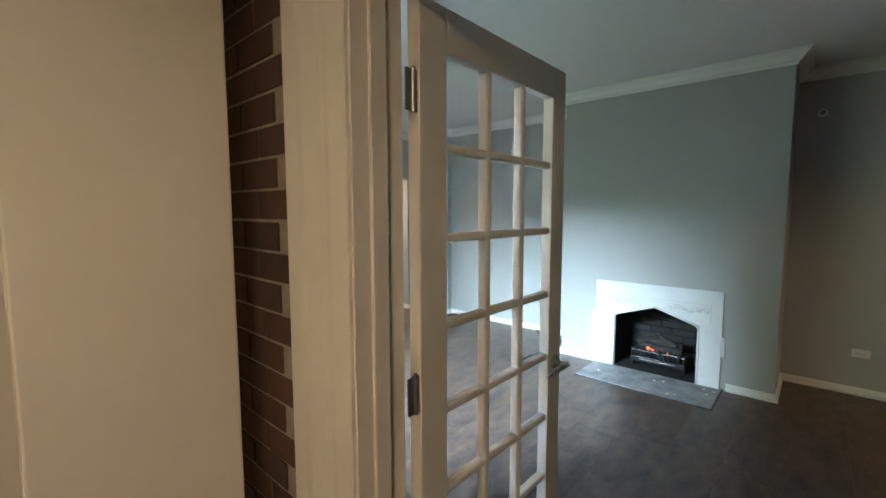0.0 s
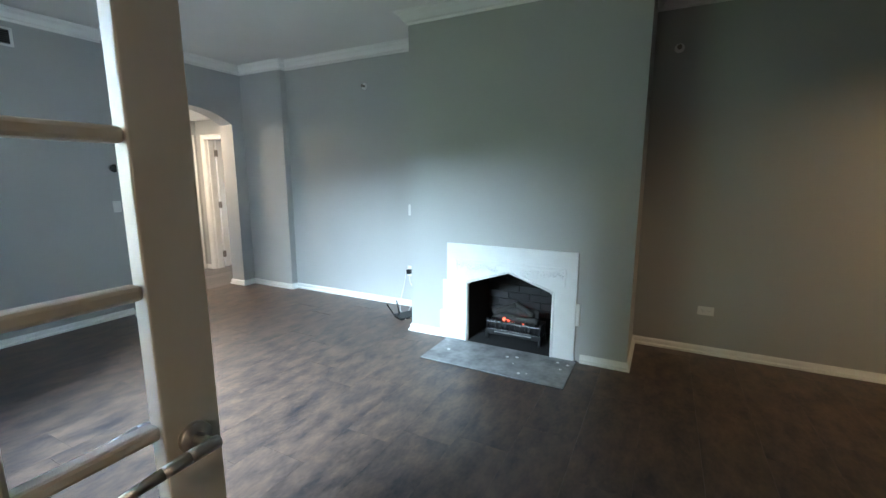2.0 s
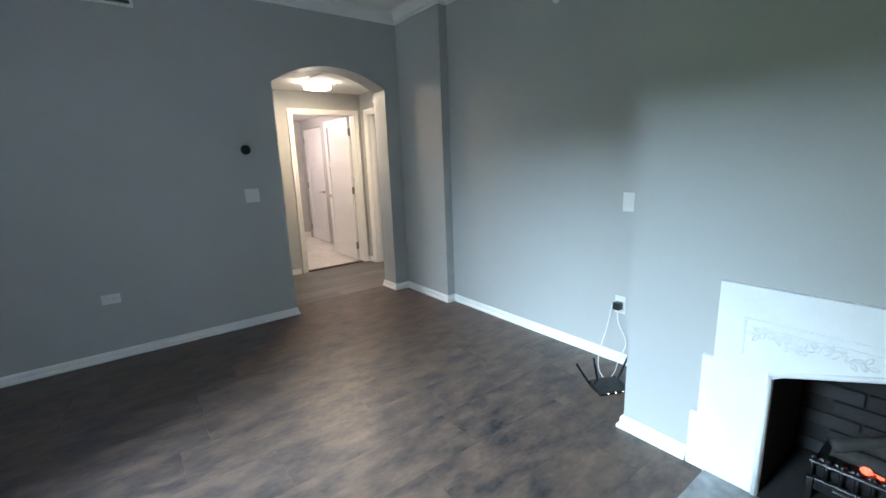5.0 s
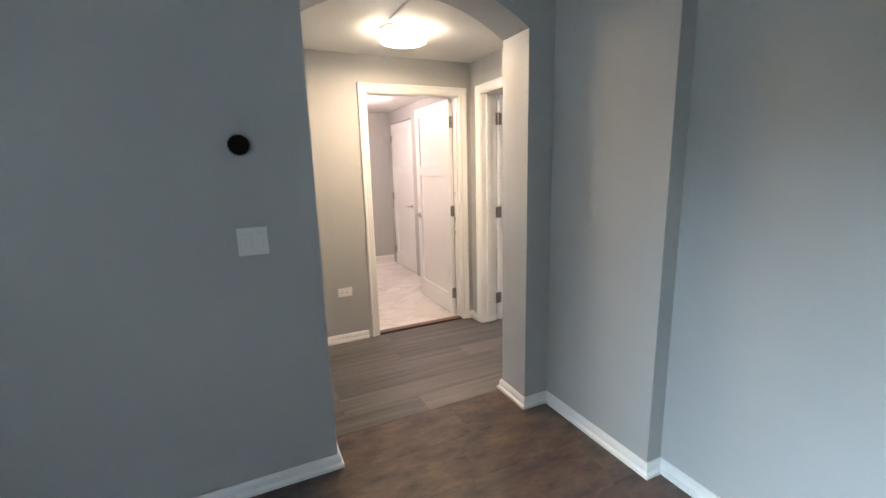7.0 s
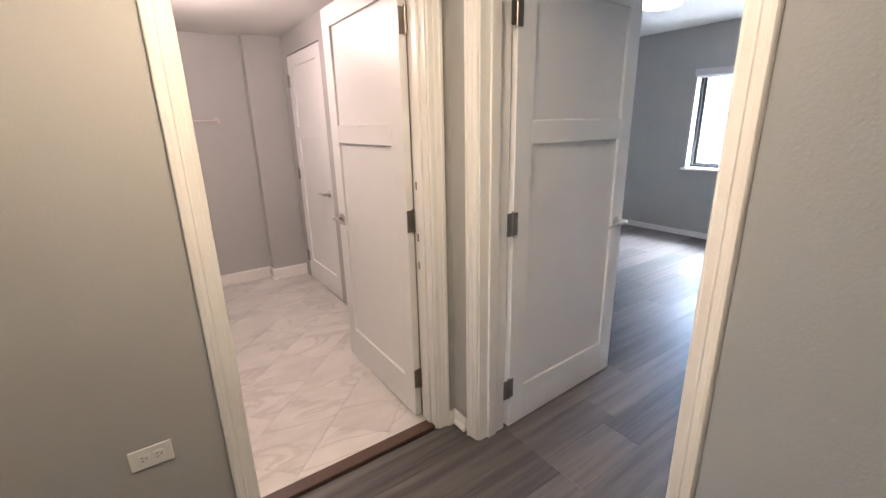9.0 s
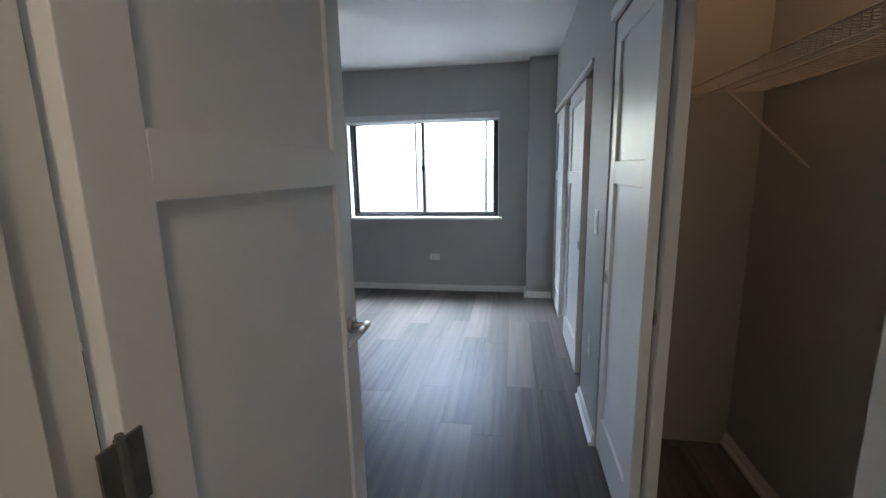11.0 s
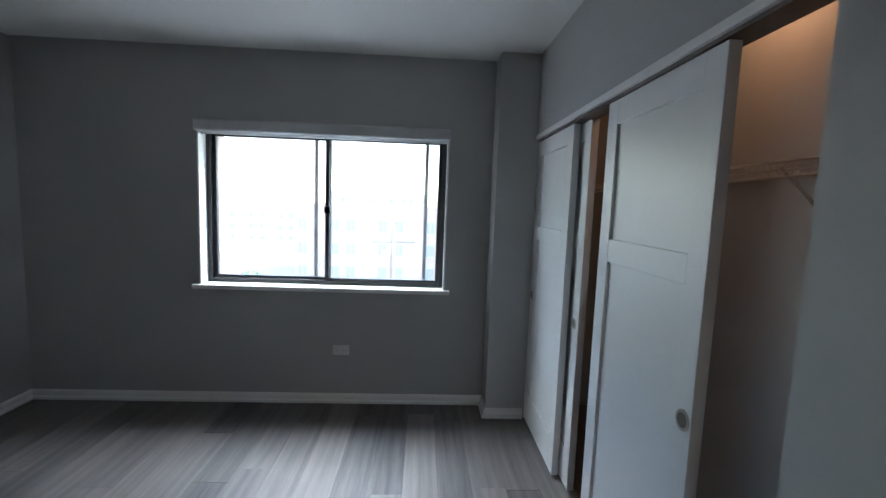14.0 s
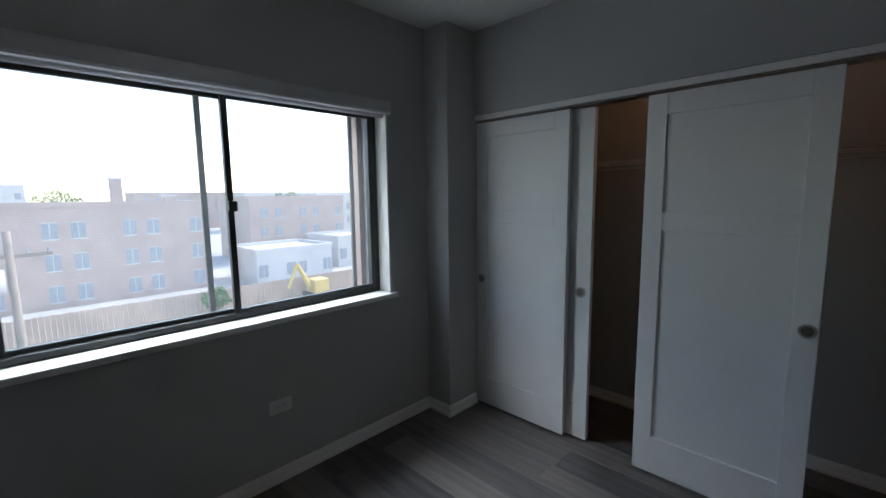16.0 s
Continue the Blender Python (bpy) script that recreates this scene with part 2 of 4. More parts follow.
def sweep(points, profile, closed=False):
    """A moulding along wall points with the room on its left; profile: (distance from wall, height)."""
    bm, rings = bmesh.new(), []
    pts = [Vector(p) for p in points]
    for i, p in enumerate(pts):
        d0 = (p - pts[i - 1]).normalized() if i else None
        d1 = (pts[i + 1] - p).normalized() if i < len(pts) - 1 else None
        d0, d1 = d0 or d1, d1 or d0
        n0, n1 = Vector((-d0.y, d0.x)), Vector((-d1.y, d1.x))
        m = (n0 + n1) / (1 + n0.dot(n1))
        rings.append([bm.verts.new((p.x + m.x * d, p.y + m.y * d, z)) for d, z in profile])
    k = len(profile)
    for a, b in zip(rings, rings[1:]):
        for j in range(k):
            bm.faces.new((a[j], a[(j + 1) % k], b[(j + 1) % k], b[j]))
    bm.faces.new(rings[0])
    bm.faces.new(list(reversed(rings[-1])))
    return bm


def base_profile(h=0.068, t=0.014):
    return [(0.001, 0.001), (t + 0.012, 0.001), (t + 0.012, 0.018), (t, 0.026), (t, h - 0.015), (t * 0.5, h), (0.001, h)]


def crown_profile(z, s=0.1):
    return [(0.001, z - s), (0.012, z - s), (0.016, z - s * 0.82), (0.03, z - s * 0.75), (s * 0.55, z - s * 0.4), (s * 0.8, z - s * 0.22), (s * 0.85, z - s * 0.1), (s, z - s * 0.08), (s, z - 0.001), (0.001, z - 0.001)]


# ---- structure: living room ----
H1, HH, HB, HBR = 2.84, 2.30, 2.20, 2.455
XE, XW, YA, YS = 4.87, 0.55, 5.284, -0.9
AL, AR, ASP, AAP = 3.50, 4.615, 2.115, 2.284
bm = bmesh.new()
for r in ((XW, YA, 0, AL, 5.526, H1), (AR, YA, 0, 5.10, 5.526, H1)):
    add_box(bm, *r)
# the arch's head: a strip of blocks with a curved underside
N = 20
rad = ((AR - AL) ** 2 / 4 + (AAP - ASP) ** 2) / (2 * (AAP - ASP))
cxa, cza = (AL + AR) / 2, AAP - rad
prev = None
for i in range(N + 1):
    x = AL + (AR - AL) * i / N
    z = cza + math.sqrt(max(0, rad * rad - (x - cxa) ** 2))
    ring = [bm.verts.new(c) for c in ((x, YA, z), (x, 5.526, z), (x, 5.526, H1), (x, YA, H1))]
    if prev:
        for j in range(4):
            bm.faces.new((prev[j], prev[(j + 1) % 4], ring[(j + 1) % 4], ring[j]))
    prev = ring
wall_arch = structure("wall_north", bm, PAINT, "grey painted wall with a low arched opening to the hall")
structure("wall_east", boxes((XE, -3.6, 0, 5.10, YA, H1)), PAINT, "grey painted wall behind the chimney breast")
structure("wall_column", boxes((4.78, 4.56, 0, XE, YA, H1)), PAINT, "grey painted boxed column in the corner")
structure("wall_south", boxes((XW, YS - 0.14, 0, 3.42, YS, H1)), PAINT, "grey painted partition wall ending at an opening")
WY0, WY1, WZ0, WZ1 = 1.98, 3.2, 0.9, 2.25
structure("wall_west", boxes((0.40, 1.06, 0, XW, WY0, H1), (0.40, WY1, 0, XW, 5.526, H1), (0.40, WY0, 0, XW, WY1, WZ0), (0.40, WY0, WZ1, XW, WY1, H1),
                             (0.40, -0.01, 2.13, XW, 1.06, H1), (0.40, -3.6, 0, XW, -0.01, H1)), PAINT, "grey painted wall with window and glazed door openings")
structure("ceiling_living", boxes((0.40, -3.6, H1, 5.1, 5.526, H1 + 0.1)), CEIL, "white painted plaster ceiling", "ceiling")
structure("wall_kitchen", boxes((0.4, -3.74, 0, 5.1, -3.6, H1)), PAINT, "grey painted wall beyond the opening")
floor_living = structure("floor_living", boxes((0.4, -3.6, -0.12, 5.1, 5.526, -0.006), (-2.4, -2.1, -0.12, 0.4, 1.95, -0.006)), JOINT, "dark brown mottled plank floor", "floor")
# chimney breast with a pointed firebox opening
BX, BY0, BY1 = 4.22, 0.457, 2.366
FY0, FY1, FZ, FA, FYC = 1.035, 1.77, 0.55, 0.665, 1.40
bm = boxes((BX, BY0, 0, XE - 0.002, FY0 - 0.02, H1), (BX, FY1 + 0.02, 0, XE - 0.002, BY1, H1), (BX, FY0 - 0.02, 0.70, XE - 0.002, FY1 + 0.02, H1))
structure("wall_chimney_breast", bm, PAINT, "grey painted chimney breast above the fireplace")

# mouldings
structure("trim_crown", sweep([(XW, 4.9), (XW, -0.88)], crown_profile(H1)), WHITE, "white crown moulding", "moulding")
structure("trim_crown_main", sweep([(XE, -3.55), (XE, BY0), (BX, BY0), (BX, BY1), (XE, BY1), (XE, 4.56), (4.78, 4.56), (4.78, YA), (XW, YA)], crown_profile(H1)), WHITE, "white plaster crown moulding", "moulding")
structure("baseboard_east", sweep([(XE, -3.55), (XE, BY0), (BX, BY0), (BX, 0.80)], base_profile()), WHITE, "white baseboard", "baseboard")
structure("baseboard_niche", sweep([(BX, 2.055), (BX, BY1), (XE, BY1), (XE, 4.56), (4.78, 4.56), (4.78, YA), (AR, YA), (AR, 5.526), (5.10, 5.526), (5.10, 5.67)], base_profile()), WHITE, "white baseboard", "baseboard")
structure("baseboard_north", sweep([(AL, 5.5), (AL, YA), (XW, YA), (XW, 1.2)], base_profile()), WHITE, "white baseboard", "baseboard")

# ---- structure: start room ----
structure("wall_start", boxes((-2.4, -2.0, 0, -2.3, 1.85, 2.6), (-2.4, -2.1, 0, 0.4, -2.0, 2.6), (-2.4, 1.85, 0, 0.4, 1.95, 2.6)), CREAM, "cream painted walls of the entry")
structure("ceiling_start", boxes((-2.4, -2.1, 2.6, 0.4, 1.95, 2.7)), CEIL, "white ceiling", "ceiling")

# ---- structure: hall ----
HX0, HX1, HY0, HY1 = 3.46, 5.10, 5.526, 6.79
BDX0, BDX1 = 4.15, 5.003
DY0, DY1 = 5.745, 6.62
structure("wall_hall_north", boxes((-0.6, HY1, 0, BDX0, 6.91, 2.5), (BDX1, HY1, 0, 5.25, 6.91, 2.5), (BDX0, HY1, 2.04, BDX1, 6.91, 2.5)), PAINT, "grey painted wall with the bathroom doorway")
structure("wall_hall_east", boxes((HX1, HY0, 0, 5.25, DY0, 2.56), (HX1, DY1, 0, 5.25, HY1, 2.56), (HX1, DY0, 2.04, 5.25, DY1, 2.56)), PAINT, "grey painted wall with the bedroom doorway")
structure("wall_hall_west", boxes((3.33, HY0, 0, HX0, 5.78, 2.5), (3.33, 6.60, 0, HX0, HY1, 2.5), (3.33, 5.78, 2.04, HX0, 6.60, 2.5)), PAINT, "grey painted wall with a doorway")
structure("ceiling_hall", boxes((3.33, HY0, HH, HX1, HY1, HH + 0.1)), CEIL, "white ceiling of the hall", "ceiling")
floor_hall = structure("floor_hall", boxes((-0.6, 5.526, -0.12, 5.26, 6.85, -0.006)), JOINT, "grey brown wood plank floor", "floor")
structure("baseboard_hall", sweep([(4.07, HY1), (HX0, HY1), (HX0, 6.68)], base_profile()), WHITE, "white baseboard", "baseboard")
structure("baseboard_corner", sweep([(5.10, 6.69), (5.10, HY1), (5.05, HY1)], base_profile()), WHITE, "white baseboard", "baseboard")
# side room through the hall's west doorway
structure("wall_side_room", boxes((-0.6, 5.526, 0, -0.5, 7.2, 2.5), (-0.6, 8.8, 0, -0.5, 9.9, 2.5), (-0.6, 7.2, 0, -0.5, 8.8, 0.9), (-0.6, 7.2, 2.1, -0.5, 8.8, 2.5), (-0.6, 9.8, 0, 3.4, 9.9, 2.5), (3.33, 6.91, 0, 3.46, 9.8, 2.5)), PAINT, "grey painted walls of a side room")
structure("ceiling_side_room", boxes((-0.6, 5.526, 2.5, 3.46, 9.9, 2.6)), CEIL, "white ceiling", "ceiling")

# ---- structure: bathroom ----
structure("wall_bath", boxes((3.46, 9.62, 0, 5.36, 9.74, 2.4), (5.22, 6.91, 0, 5.25, 8.55, 2.4), (4.90, 9.50, 0, 5.22, 9.62, 2.4), (5.22, 8.55, 2.03, 5.25, 9.37, 2.4), (5.22, 9.37, 0, 5.25, 9.62, 2.4), (5.25, 8.5, 0, 5.36, 9.62, 2.4)), PAINT, "warm grey painted bathroom walls")
structure("ceiling_bath", boxes((3.46, 6.91, HB, 5.25, 9.62, HB + 0.1)), CEIL, "white bathroom ceiling", "ceiling")
floor_bath = structure("floor_bath", boxes((3.4, 6.85, -0.12, 5.25, 9.7, -0.006)), GROUT, "white marble tile floor", "floor")
structure("baseboard_bath", sweep([(5.22, 9.50), (4.90, 9.50), (4.90, 9.62), (3.47, 9.62)], base_profile(0.11)), CERAMIC, "white tile baseboard", "baseboard")
structure("door_threshold", box(BDX0 + 0.02, 6.795, -0.005, BDX1 - 0.02, 6.86, 0.014, 0.004), VANITY, "dark wood threshold strip", "threshold")

# ---- structure: bedroom ----
RX1, RY0, RY1 = 9.58, 5.71, 9.55
VY0, VY1, VZ0, VZ1 = 6.278, 8.0, 0.85, 1.948
structure("wall_window", boxes((RX1, 4.9, 0, 9.84, VY0, 2.6), (RX1, VY1, 0, 9.84, 9.7, 2.6), (RX1, VY0, 0, 9.84, VY1, VZ0), (RX1, VY0, VZ1, 9.84, VY1, 2.6)), PAINT, "grey painted wall with a wide sliding window")
structure("wall_pilaster", boxes((9.385, RY0, 0, RX1, 5.972, HBR)), PAINT, "grey painted corner pilaster")
structure("wall_pilaster_far", boxes((9.33, 9.17, 0, RX1, RY1, HBR)), PAINT, "grey painted corner pilaster")
CX0, CX1, CZ = 7.35, 9.385, 1.915
KX0, KX1 = 5.40, 6.87
structure("wall_closet", boxes((5.25, 5.60, 0, KX0, RY0, 2.6), (KX1, 5.60, 0, CX0, RY0, 2.6), (KX0, 5.60, 1.985, KX1, RY0, 2.6), (CX0, 5.60, CZ + 0.03, CX1, RY0, 2.6), (CX1, 5.60, 0, RX1, RY0, 2.6)), PAINT, "grey painted wall with two closet openings")
structure("wall_closet_back", boxes((5.10, 4.96, 0, RX1, 5.06, 2.6), (6.98, 5.06, 0, 7.2, 5.60, 2.6), (5.10, 5.06, 0, 5.25, 5.526, 2.6)), PAINT, "painted closet walls")
structure("wall_bed_far", boxes((5.25, RY1, 0, RX1, 9.7, 2.6), (5.25, 6.91, 0, 5.36, 8.5, 2.6)), PAINT, "grey painted bedroom wall")
structure("ceiling_bedroom", boxes((5.10, 4.96, HBR + 0.005, 9.84, 9.7, 2.7)), CEIL, "white bedroom ceiling", "ceiling")
floor_bed = structure("floor_bedroom", boxes((5.26, 4.96, -0.12, 9.84, 9.7, -0.006)), JOINT, "grey brown wood plank floor", "floor")
structure("baseboard_window", sweep([(9.385, RY0 + 0.005), (9.385, 5.972), (RX1, 5.972), (RX1, 9.17), (9.33, 9.17), (9.33, RY1), (5.36, RY1)], base_profile()), WHITE, "white baseboard", "baseboard")
structure("baseboard_closet", sweep([(KX1, RY0), (CX0, RY0)], base_profile()), WHITE, "white baseboard", "baseboard")
for n, a, b in (("a", 7.2, 9.5), ("b", 5.3, 6.98)):
    structure("baseboard_in_closet_" + n, sweep([(b, 5.06), (a, 5.06)][::-1], base_profile()), WHITE, "white baseboard", "baseboard")
structure("trim_closet_head", box(CX0 - 0.01, RY0 - 0.005, CZ - 0.004, CX1, RY0 + 0.012, CZ + 0.026, 0.003), WHITE, "white closet head trim", "trim")
structure("trim_closet_track", boxes((CX0, 5.62, CZ - 0.012, CX1, RY0 - 0.008, CZ + 0.028)), DARKMET, "dark sliding door track", "trim")
structure("trim_closet_head_small", box(KX0, RY0 - 0.005, 1.97, KX1 + 0.02, RY0 + 0.016, 2.02, 0.004), WHITE, "white closet head trim", "trim")


# ---- doorways: jambs, casings ----
def strip(a, b):
    """A solid between two outlines of the same number of points."""
    bm = bmesh.new()
    ra, rb = [bm.verts.new(c) for c in a], [bm.verts.new(c) for c in b]
    for i in range(len(a)):
        k = (i + 1) % len(a)
        bm.faces.new((ra[i], ra[k], rb[k], rb[i]))
    bm.faces.new(ra[::-1])
    bm.faces.new(rb)
    return bm


def casing(name, label, axis, a0, a1, face, side, top=2.04, depth=0.14, w=0.05, mat_=None, wall_side=1):
    """Jamb lining and moulded casing; axis 'x': opening runs along x in a wall whose seen face is y=face; side: +1/-1 outward of the face."""
    mm = mat_ or WHITE
    root = tagged(new(name), label, "door frame", kind="structure")

    def b(u0, v0, z0, u1, v1, z1, bev=0.0):
        if axis == "x":
            return box(u0, v0, z0, u1, v1, z1, bev)
        return box(v0, u0, z0, v1, u1, z1, bev)

    def p(u, v, z):
        return (u, v, z) if axis == "x" else (v, u, z)

    f, o = face, side
    prof = [(-0.012, 0.0), (-0.012, 0.009), (-0.009, 0.011), (w * 0.22, 0.012), (w * 0.27, 0.015), (w * 0.34, 0.016), (w * 0.38, 0.013), (w * 0.66, 0.016), (w * 0.72, 0.022), (w * 0.94, 0.023), (w, 0.019), (w, 0.0)]
    for s, e in ((-1, a0), (1, a1)):
        part("jamb", b(e - s * 0.02, f - o * depth, 0.0, e - s * 0.001, f - o * -0.001, top), mm, root)
        part("door_stop", b(e - s * 0.032, f - o * depth * 0.62, 0.0, e - s * 0.02, f - o * depth * 0.3, top - 0.02, 0.003), mm, root)
        part("side_casing", strip([p(e + s * u, f + o * t, 0.0) for u, t in prof], [p(e + s * u, f + o * t, top + u) for u, t in prof]), mm, root)
    part("head_jamb", b(a0 + 0.02, f - o * depth, top - 0.02, a1 - 0.02, f, top - 0.001), mm, root)
    part("head_casing", strip([p(a0 - u, f + o * t, top + u) for u, t in prof], [p(a1 + u, f + o * t, top + u) for u, t in prof]), mm, root)
    return root


fr_bath = casing("door_frame_bath", "white moulded casing round the bathroom doorway", "x", BDX0, BDX1, HY1, -1, depth=0.12)
for z in (0.80, 0.93, 1.16):
    part("mortise_mark", box(BDX1 - 0.0225, 6.868, z, BDX1 - 0.0195, 6.892, z + 0.035), DARKMET, fr_bath, "old hinge cut in the jamb")
casing("door_frame_bedroom", "white moulded casing round the bedroom doorway", "y", DY0, DY1, HX1, -1, depth=0.15)
fr = casing("door_frame_side", "white moulded casing round the side room doorway", "y", 5.78, 6.60, HX0, 1, depth=0.13)
part("strike_plate", box(3.40, 6.577, 0.93, 3.43, 6.581, 0.99), NICKEL, fr, "nickel strike plate")
casing("door_frame_living", "cream moulded casing round the glazed door", "y", -0.01, 1.06, 0.40, -1, top=2.13, depth=0.15, w=0.24, mat_=CREAM)


# ---- doors ----
def lever(parent, x, z, y, s, toward, label="brushed nickel lever handle"):
    """A lever on a round rose at face y; s: outward side; toward: way the lever points along x."""
    bm = bmesh.new()
    rod(bm, (x, y, z), (x, y + s * 0.012, z), 0.027, 20)
    rod(bm, (x, y + s * 0.012, z), (x, y + s * 0.05, z), 0.011, 14)
    pts = [(x - toward * 0.012, y + s * 0.05, z), (x + toward * 0.04, y + s * 0.054, z + 0.003), (x + toward * 0.08, y + s * 0.052, z), (x + toward * 0.135, y + s * 0.046, z - 0.008)]
    for a, b, r0, r1 in zip(pts, pts[1:], (0.011, 0.011, 0.010), (0.011, 0.010, 0.007)):
        rod(bm, a, b, r0, 12, r1)
    return part("door_handle", bm, NICKEL, parent, label, True)


def hinge(parent, z, x=0.0, y=0.0, material=None, leaf=0.03, edge_leaf=False):
    bm = bmesh.new()
    rod(bm, (x, y, z - 0.05), (x, y, z + 0.05), 0.007, 10)
    rod(bm, (x, y, z + 0.05), (x, y, z + 0.056), 0.005, 8)
    if edge_leaf:
        add_box(bm, x + 0.002, y - leaf * 0.4, z - 0.049, x + 0.007, y + leaf, z + 0.049)
    else:
        add_box(bm, x - leaf, y - 0.002, z - 0.049, x + leaf, y + 0.002, z + 0.049)
    return part("hinge", bm, material or DARKMET, parent, "dark metal butt hinge")


def panel_leaf(root, w, h, t=0.036, stile=0.1, top=0.095, lock=(1.262, 1.352), bottom=0.205, z0=0.012, material=None):
    """A flat two-panel door leaf along +x from 0, centred on y=0."""
    mm = material or DOORW
    k = h / 1.9
    l0, l1 = lock[0] * k, lock[1] * k
    part("stile", box(0, -t / 2, z0, stile, t / 2, h, 0.002), mm, root)
    part("stile", box(w - stile, -t / 2, z0, w, t / 2, h, 0.002), mm, root)
    for a, b in ((z0, bottom), (l0, l1), (h - top, h)):
        part("rail", box(stile, -t / 2 + 0.0003, a, w - stile, t / 2 - 0.0003, b, 0.002), mm, root)
    for a, b in ((bottom, l0), (l1, h - top)):
        part("panel", box(stile - 0.004, -t / 2 + 0.013, a - 0.004, w - stile + 0.004, t / 2 - 0.013, b + 0.004), mm, root)


def hinged_door(name, label, at, rz, w, h=2.02, side=1, toward=-1, hinge_y=0.02, edge_leaf=False):
    root = tagged(thing(name, label, "door", at, rz), kind="structure")
    panel_leaf(root, w, h)
    for s in (1, -1):
        lever(root, w - 0.06, 0.915, s * 0.018, s, toward)
    for z in (0.225, 1.02, 1.82):
        hinge(root, z, -0.008, hinge_y, edge_leaf=edge_leaf)
    part("latch_plate", box(w, -0.012, 0.885, w + 0.0015, 0.012, 0.945), NICKEL, root, "nickel latch plate")
    return root


hinged_door("door_bathroom", "open white two-panel bathroom door with nickel lever", (4.962, 6.915, 0), 90, 0.815, hinge_y=-0.012, edge_leaf=True)
hinged_door("door_bedroom", "open white two-panel bedroom door with nickel lever", (5.265, 6.60, 0), 2.2, 0.84, hinge_y=-0.02)
bd2 = hinged_door("door_linen", "closed white two-panel linen door in the bathroom", (5.238, 9.365, 0), -90, 0.81, h=2.02, hinge_y=-0.02)


def sliding_door(label, x0, x1, y, pull_x, h=1.895, group="sliding closet doors"):
    root = tagged(thing("closet_door", label, "closet door", (x0, y, 0), 0, group))
    panel_leaf(root, x1 - x0, h, stile=0.085)
    bm = bmesh.new()
    rod(bm, (pull_x - x0, 0.0175, 0.885), (pull_x - x0, 0.0215, 0.885), 0.03, 24)
    part("finger_pull", bm, NICKEL, root, "round nickel finger pull")
    bm = bmesh.new()
    rod(bm, (pull_x - x0, 0.0205, 0.885), (pull_x - x0, 0.0225, 0.885), 0.021, 20)
    part("pull_cup", bm, DARKMET, root, "dark recessed cup")
    return root


sliding_door("closed white two-panel sliding closet door beside the pilaster", 8.725, 9.38, 5.685, 9.335)
sliding_door("white sliding closet door tucked behind its neighbour", 8.60, 9.25, 5.642, 8.655)
sliding_door("white two-panel sliding closet door standing half open", 7.64, 8.32, 5.685, 7.675)
sliding_door("white sliding closet door of the entry closet slid aside", 6.285, 6.868, 5.685, 6.825, h=1.965)
sliding_door("white sliding closet door behind the entry closet door", 6.245, 6.83, 5.642, 6.30, h=1.965)


def french_door(at, w=0.777, h=2.105):
    root = tagged(thing("door_french", "open cream glazed door with many small panes", "door", at, 0), kind="structure")
    t, x0, x1 = 0.04, 0.102, 0.102 + 0.578
    z0, z1, rows = 0.341, 1.995, 7
    part("stile", box(0, -t / 2, 0.012, x0, t / 2, h, 0.003), CREAM, root)
    part("stile", box(x1, -t / 2, 0.012, w, t / 2, h, 0.003), CREAM, root)
    part("rail", box(x0, -t / 2 + 0.0004, 0.012, x1, t / 2 - 0.0004, z0, 0.003), CREAM, root)
    part("rail", box(x0, -t / 2 + 0.0004, z1, x1, t / 2 - 0.0004, h, 0.003), CREAM, root)
    dx, dz = (x1 - x0) / 3, (z1 - z0) / rows
    for i in (1, 2):
        part("muntin", box(x0 + i * dx - 0.013, -t / 2 + 0.003, z0, x0 + i * dx + 0.013, t / 2 - 0.003, z1, 0.007), CREAM, root)
    for j in range(1, rows):
        part("muntin", box(x0, -t / 2 + 0.004, z0 + j * dz - 0.0125, x1, t / 2 - 0.004, z0 + j * dz + 0.0125, 0.007), CREAM, root)
    for i in range(3):
        for j in range(rows):
            g = part("pane", box(x0 + i * dx + 0.008, -0.002, z0 + j * dz + 0.008, x0 + (i + 1) * dx - 0.008, 0.002, z0 + (j + 1) * dz - 0.008), FROST, root, "clear glass pane")
            g.visible_shadow = False
    for s in (1, -1):
        lever(root, w - 0.05, 1.018, s * 0.02, s, -1)
    for z in (0.33, 1.13, 1.88):
        hinge(root, z, -0.012, -0.012, leaf=0.026)
    return root


french_door((0.562, 1.012, 0))

# ---- fireplace ----
fp = thing("fireplace", "white painted stone fireplace with a pointed arch opening", "fireplace")
# surround: front slab with the pointed opening, built as a ring of quads
SX = BX - 0.028


def gable(y):
    if y <= FYC:
        return FZ + (FA - FZ) * (y - FY0) / (FYC - FY0)
    return FZ + (FA - FZ) * (FY1 - y) / (FY1 - FYC)


bm = bmesh.new()
for r in ((SX, 0.845, 0.0, BX - 0.001, FY0, 0.885), (SX, FY1, 0.0, BX - 0.001, 1.975, 0.885)):
    add_box(bm, *r)
prev = None
for i in range(13):
    y = FY0 + (FY1 - FY0) * i / 12
    z = gable(y) - (0.018 if i in (0, 12) else 0.0)
    ring = [bm.verts.new(c) for c in ((SX, y, z), (BX - 0.001, y, z), (BX - 0.001, y, 0.885), (SX, y, 0.885))]
    if prev:
        for j in range(4):
            bm.faces.new((prev[j], prev[(j + 1) % 4], ring[(j + 1) % 4], ring[j]))
    prev = ring
part("surround", bm, MANTEL, fp)
for y0, y1, z0, z1 in ((0.815, 0.846, 0.30, 0.48), (1.974, 2.05, 0.0, 0.26), (1.974, 2.02, 0.26, 0.55)):
    part("quoin", box(SX + 0.003, y0, z0, BX - 0.001, y1, z1, 0.006), MANTEL, fp)
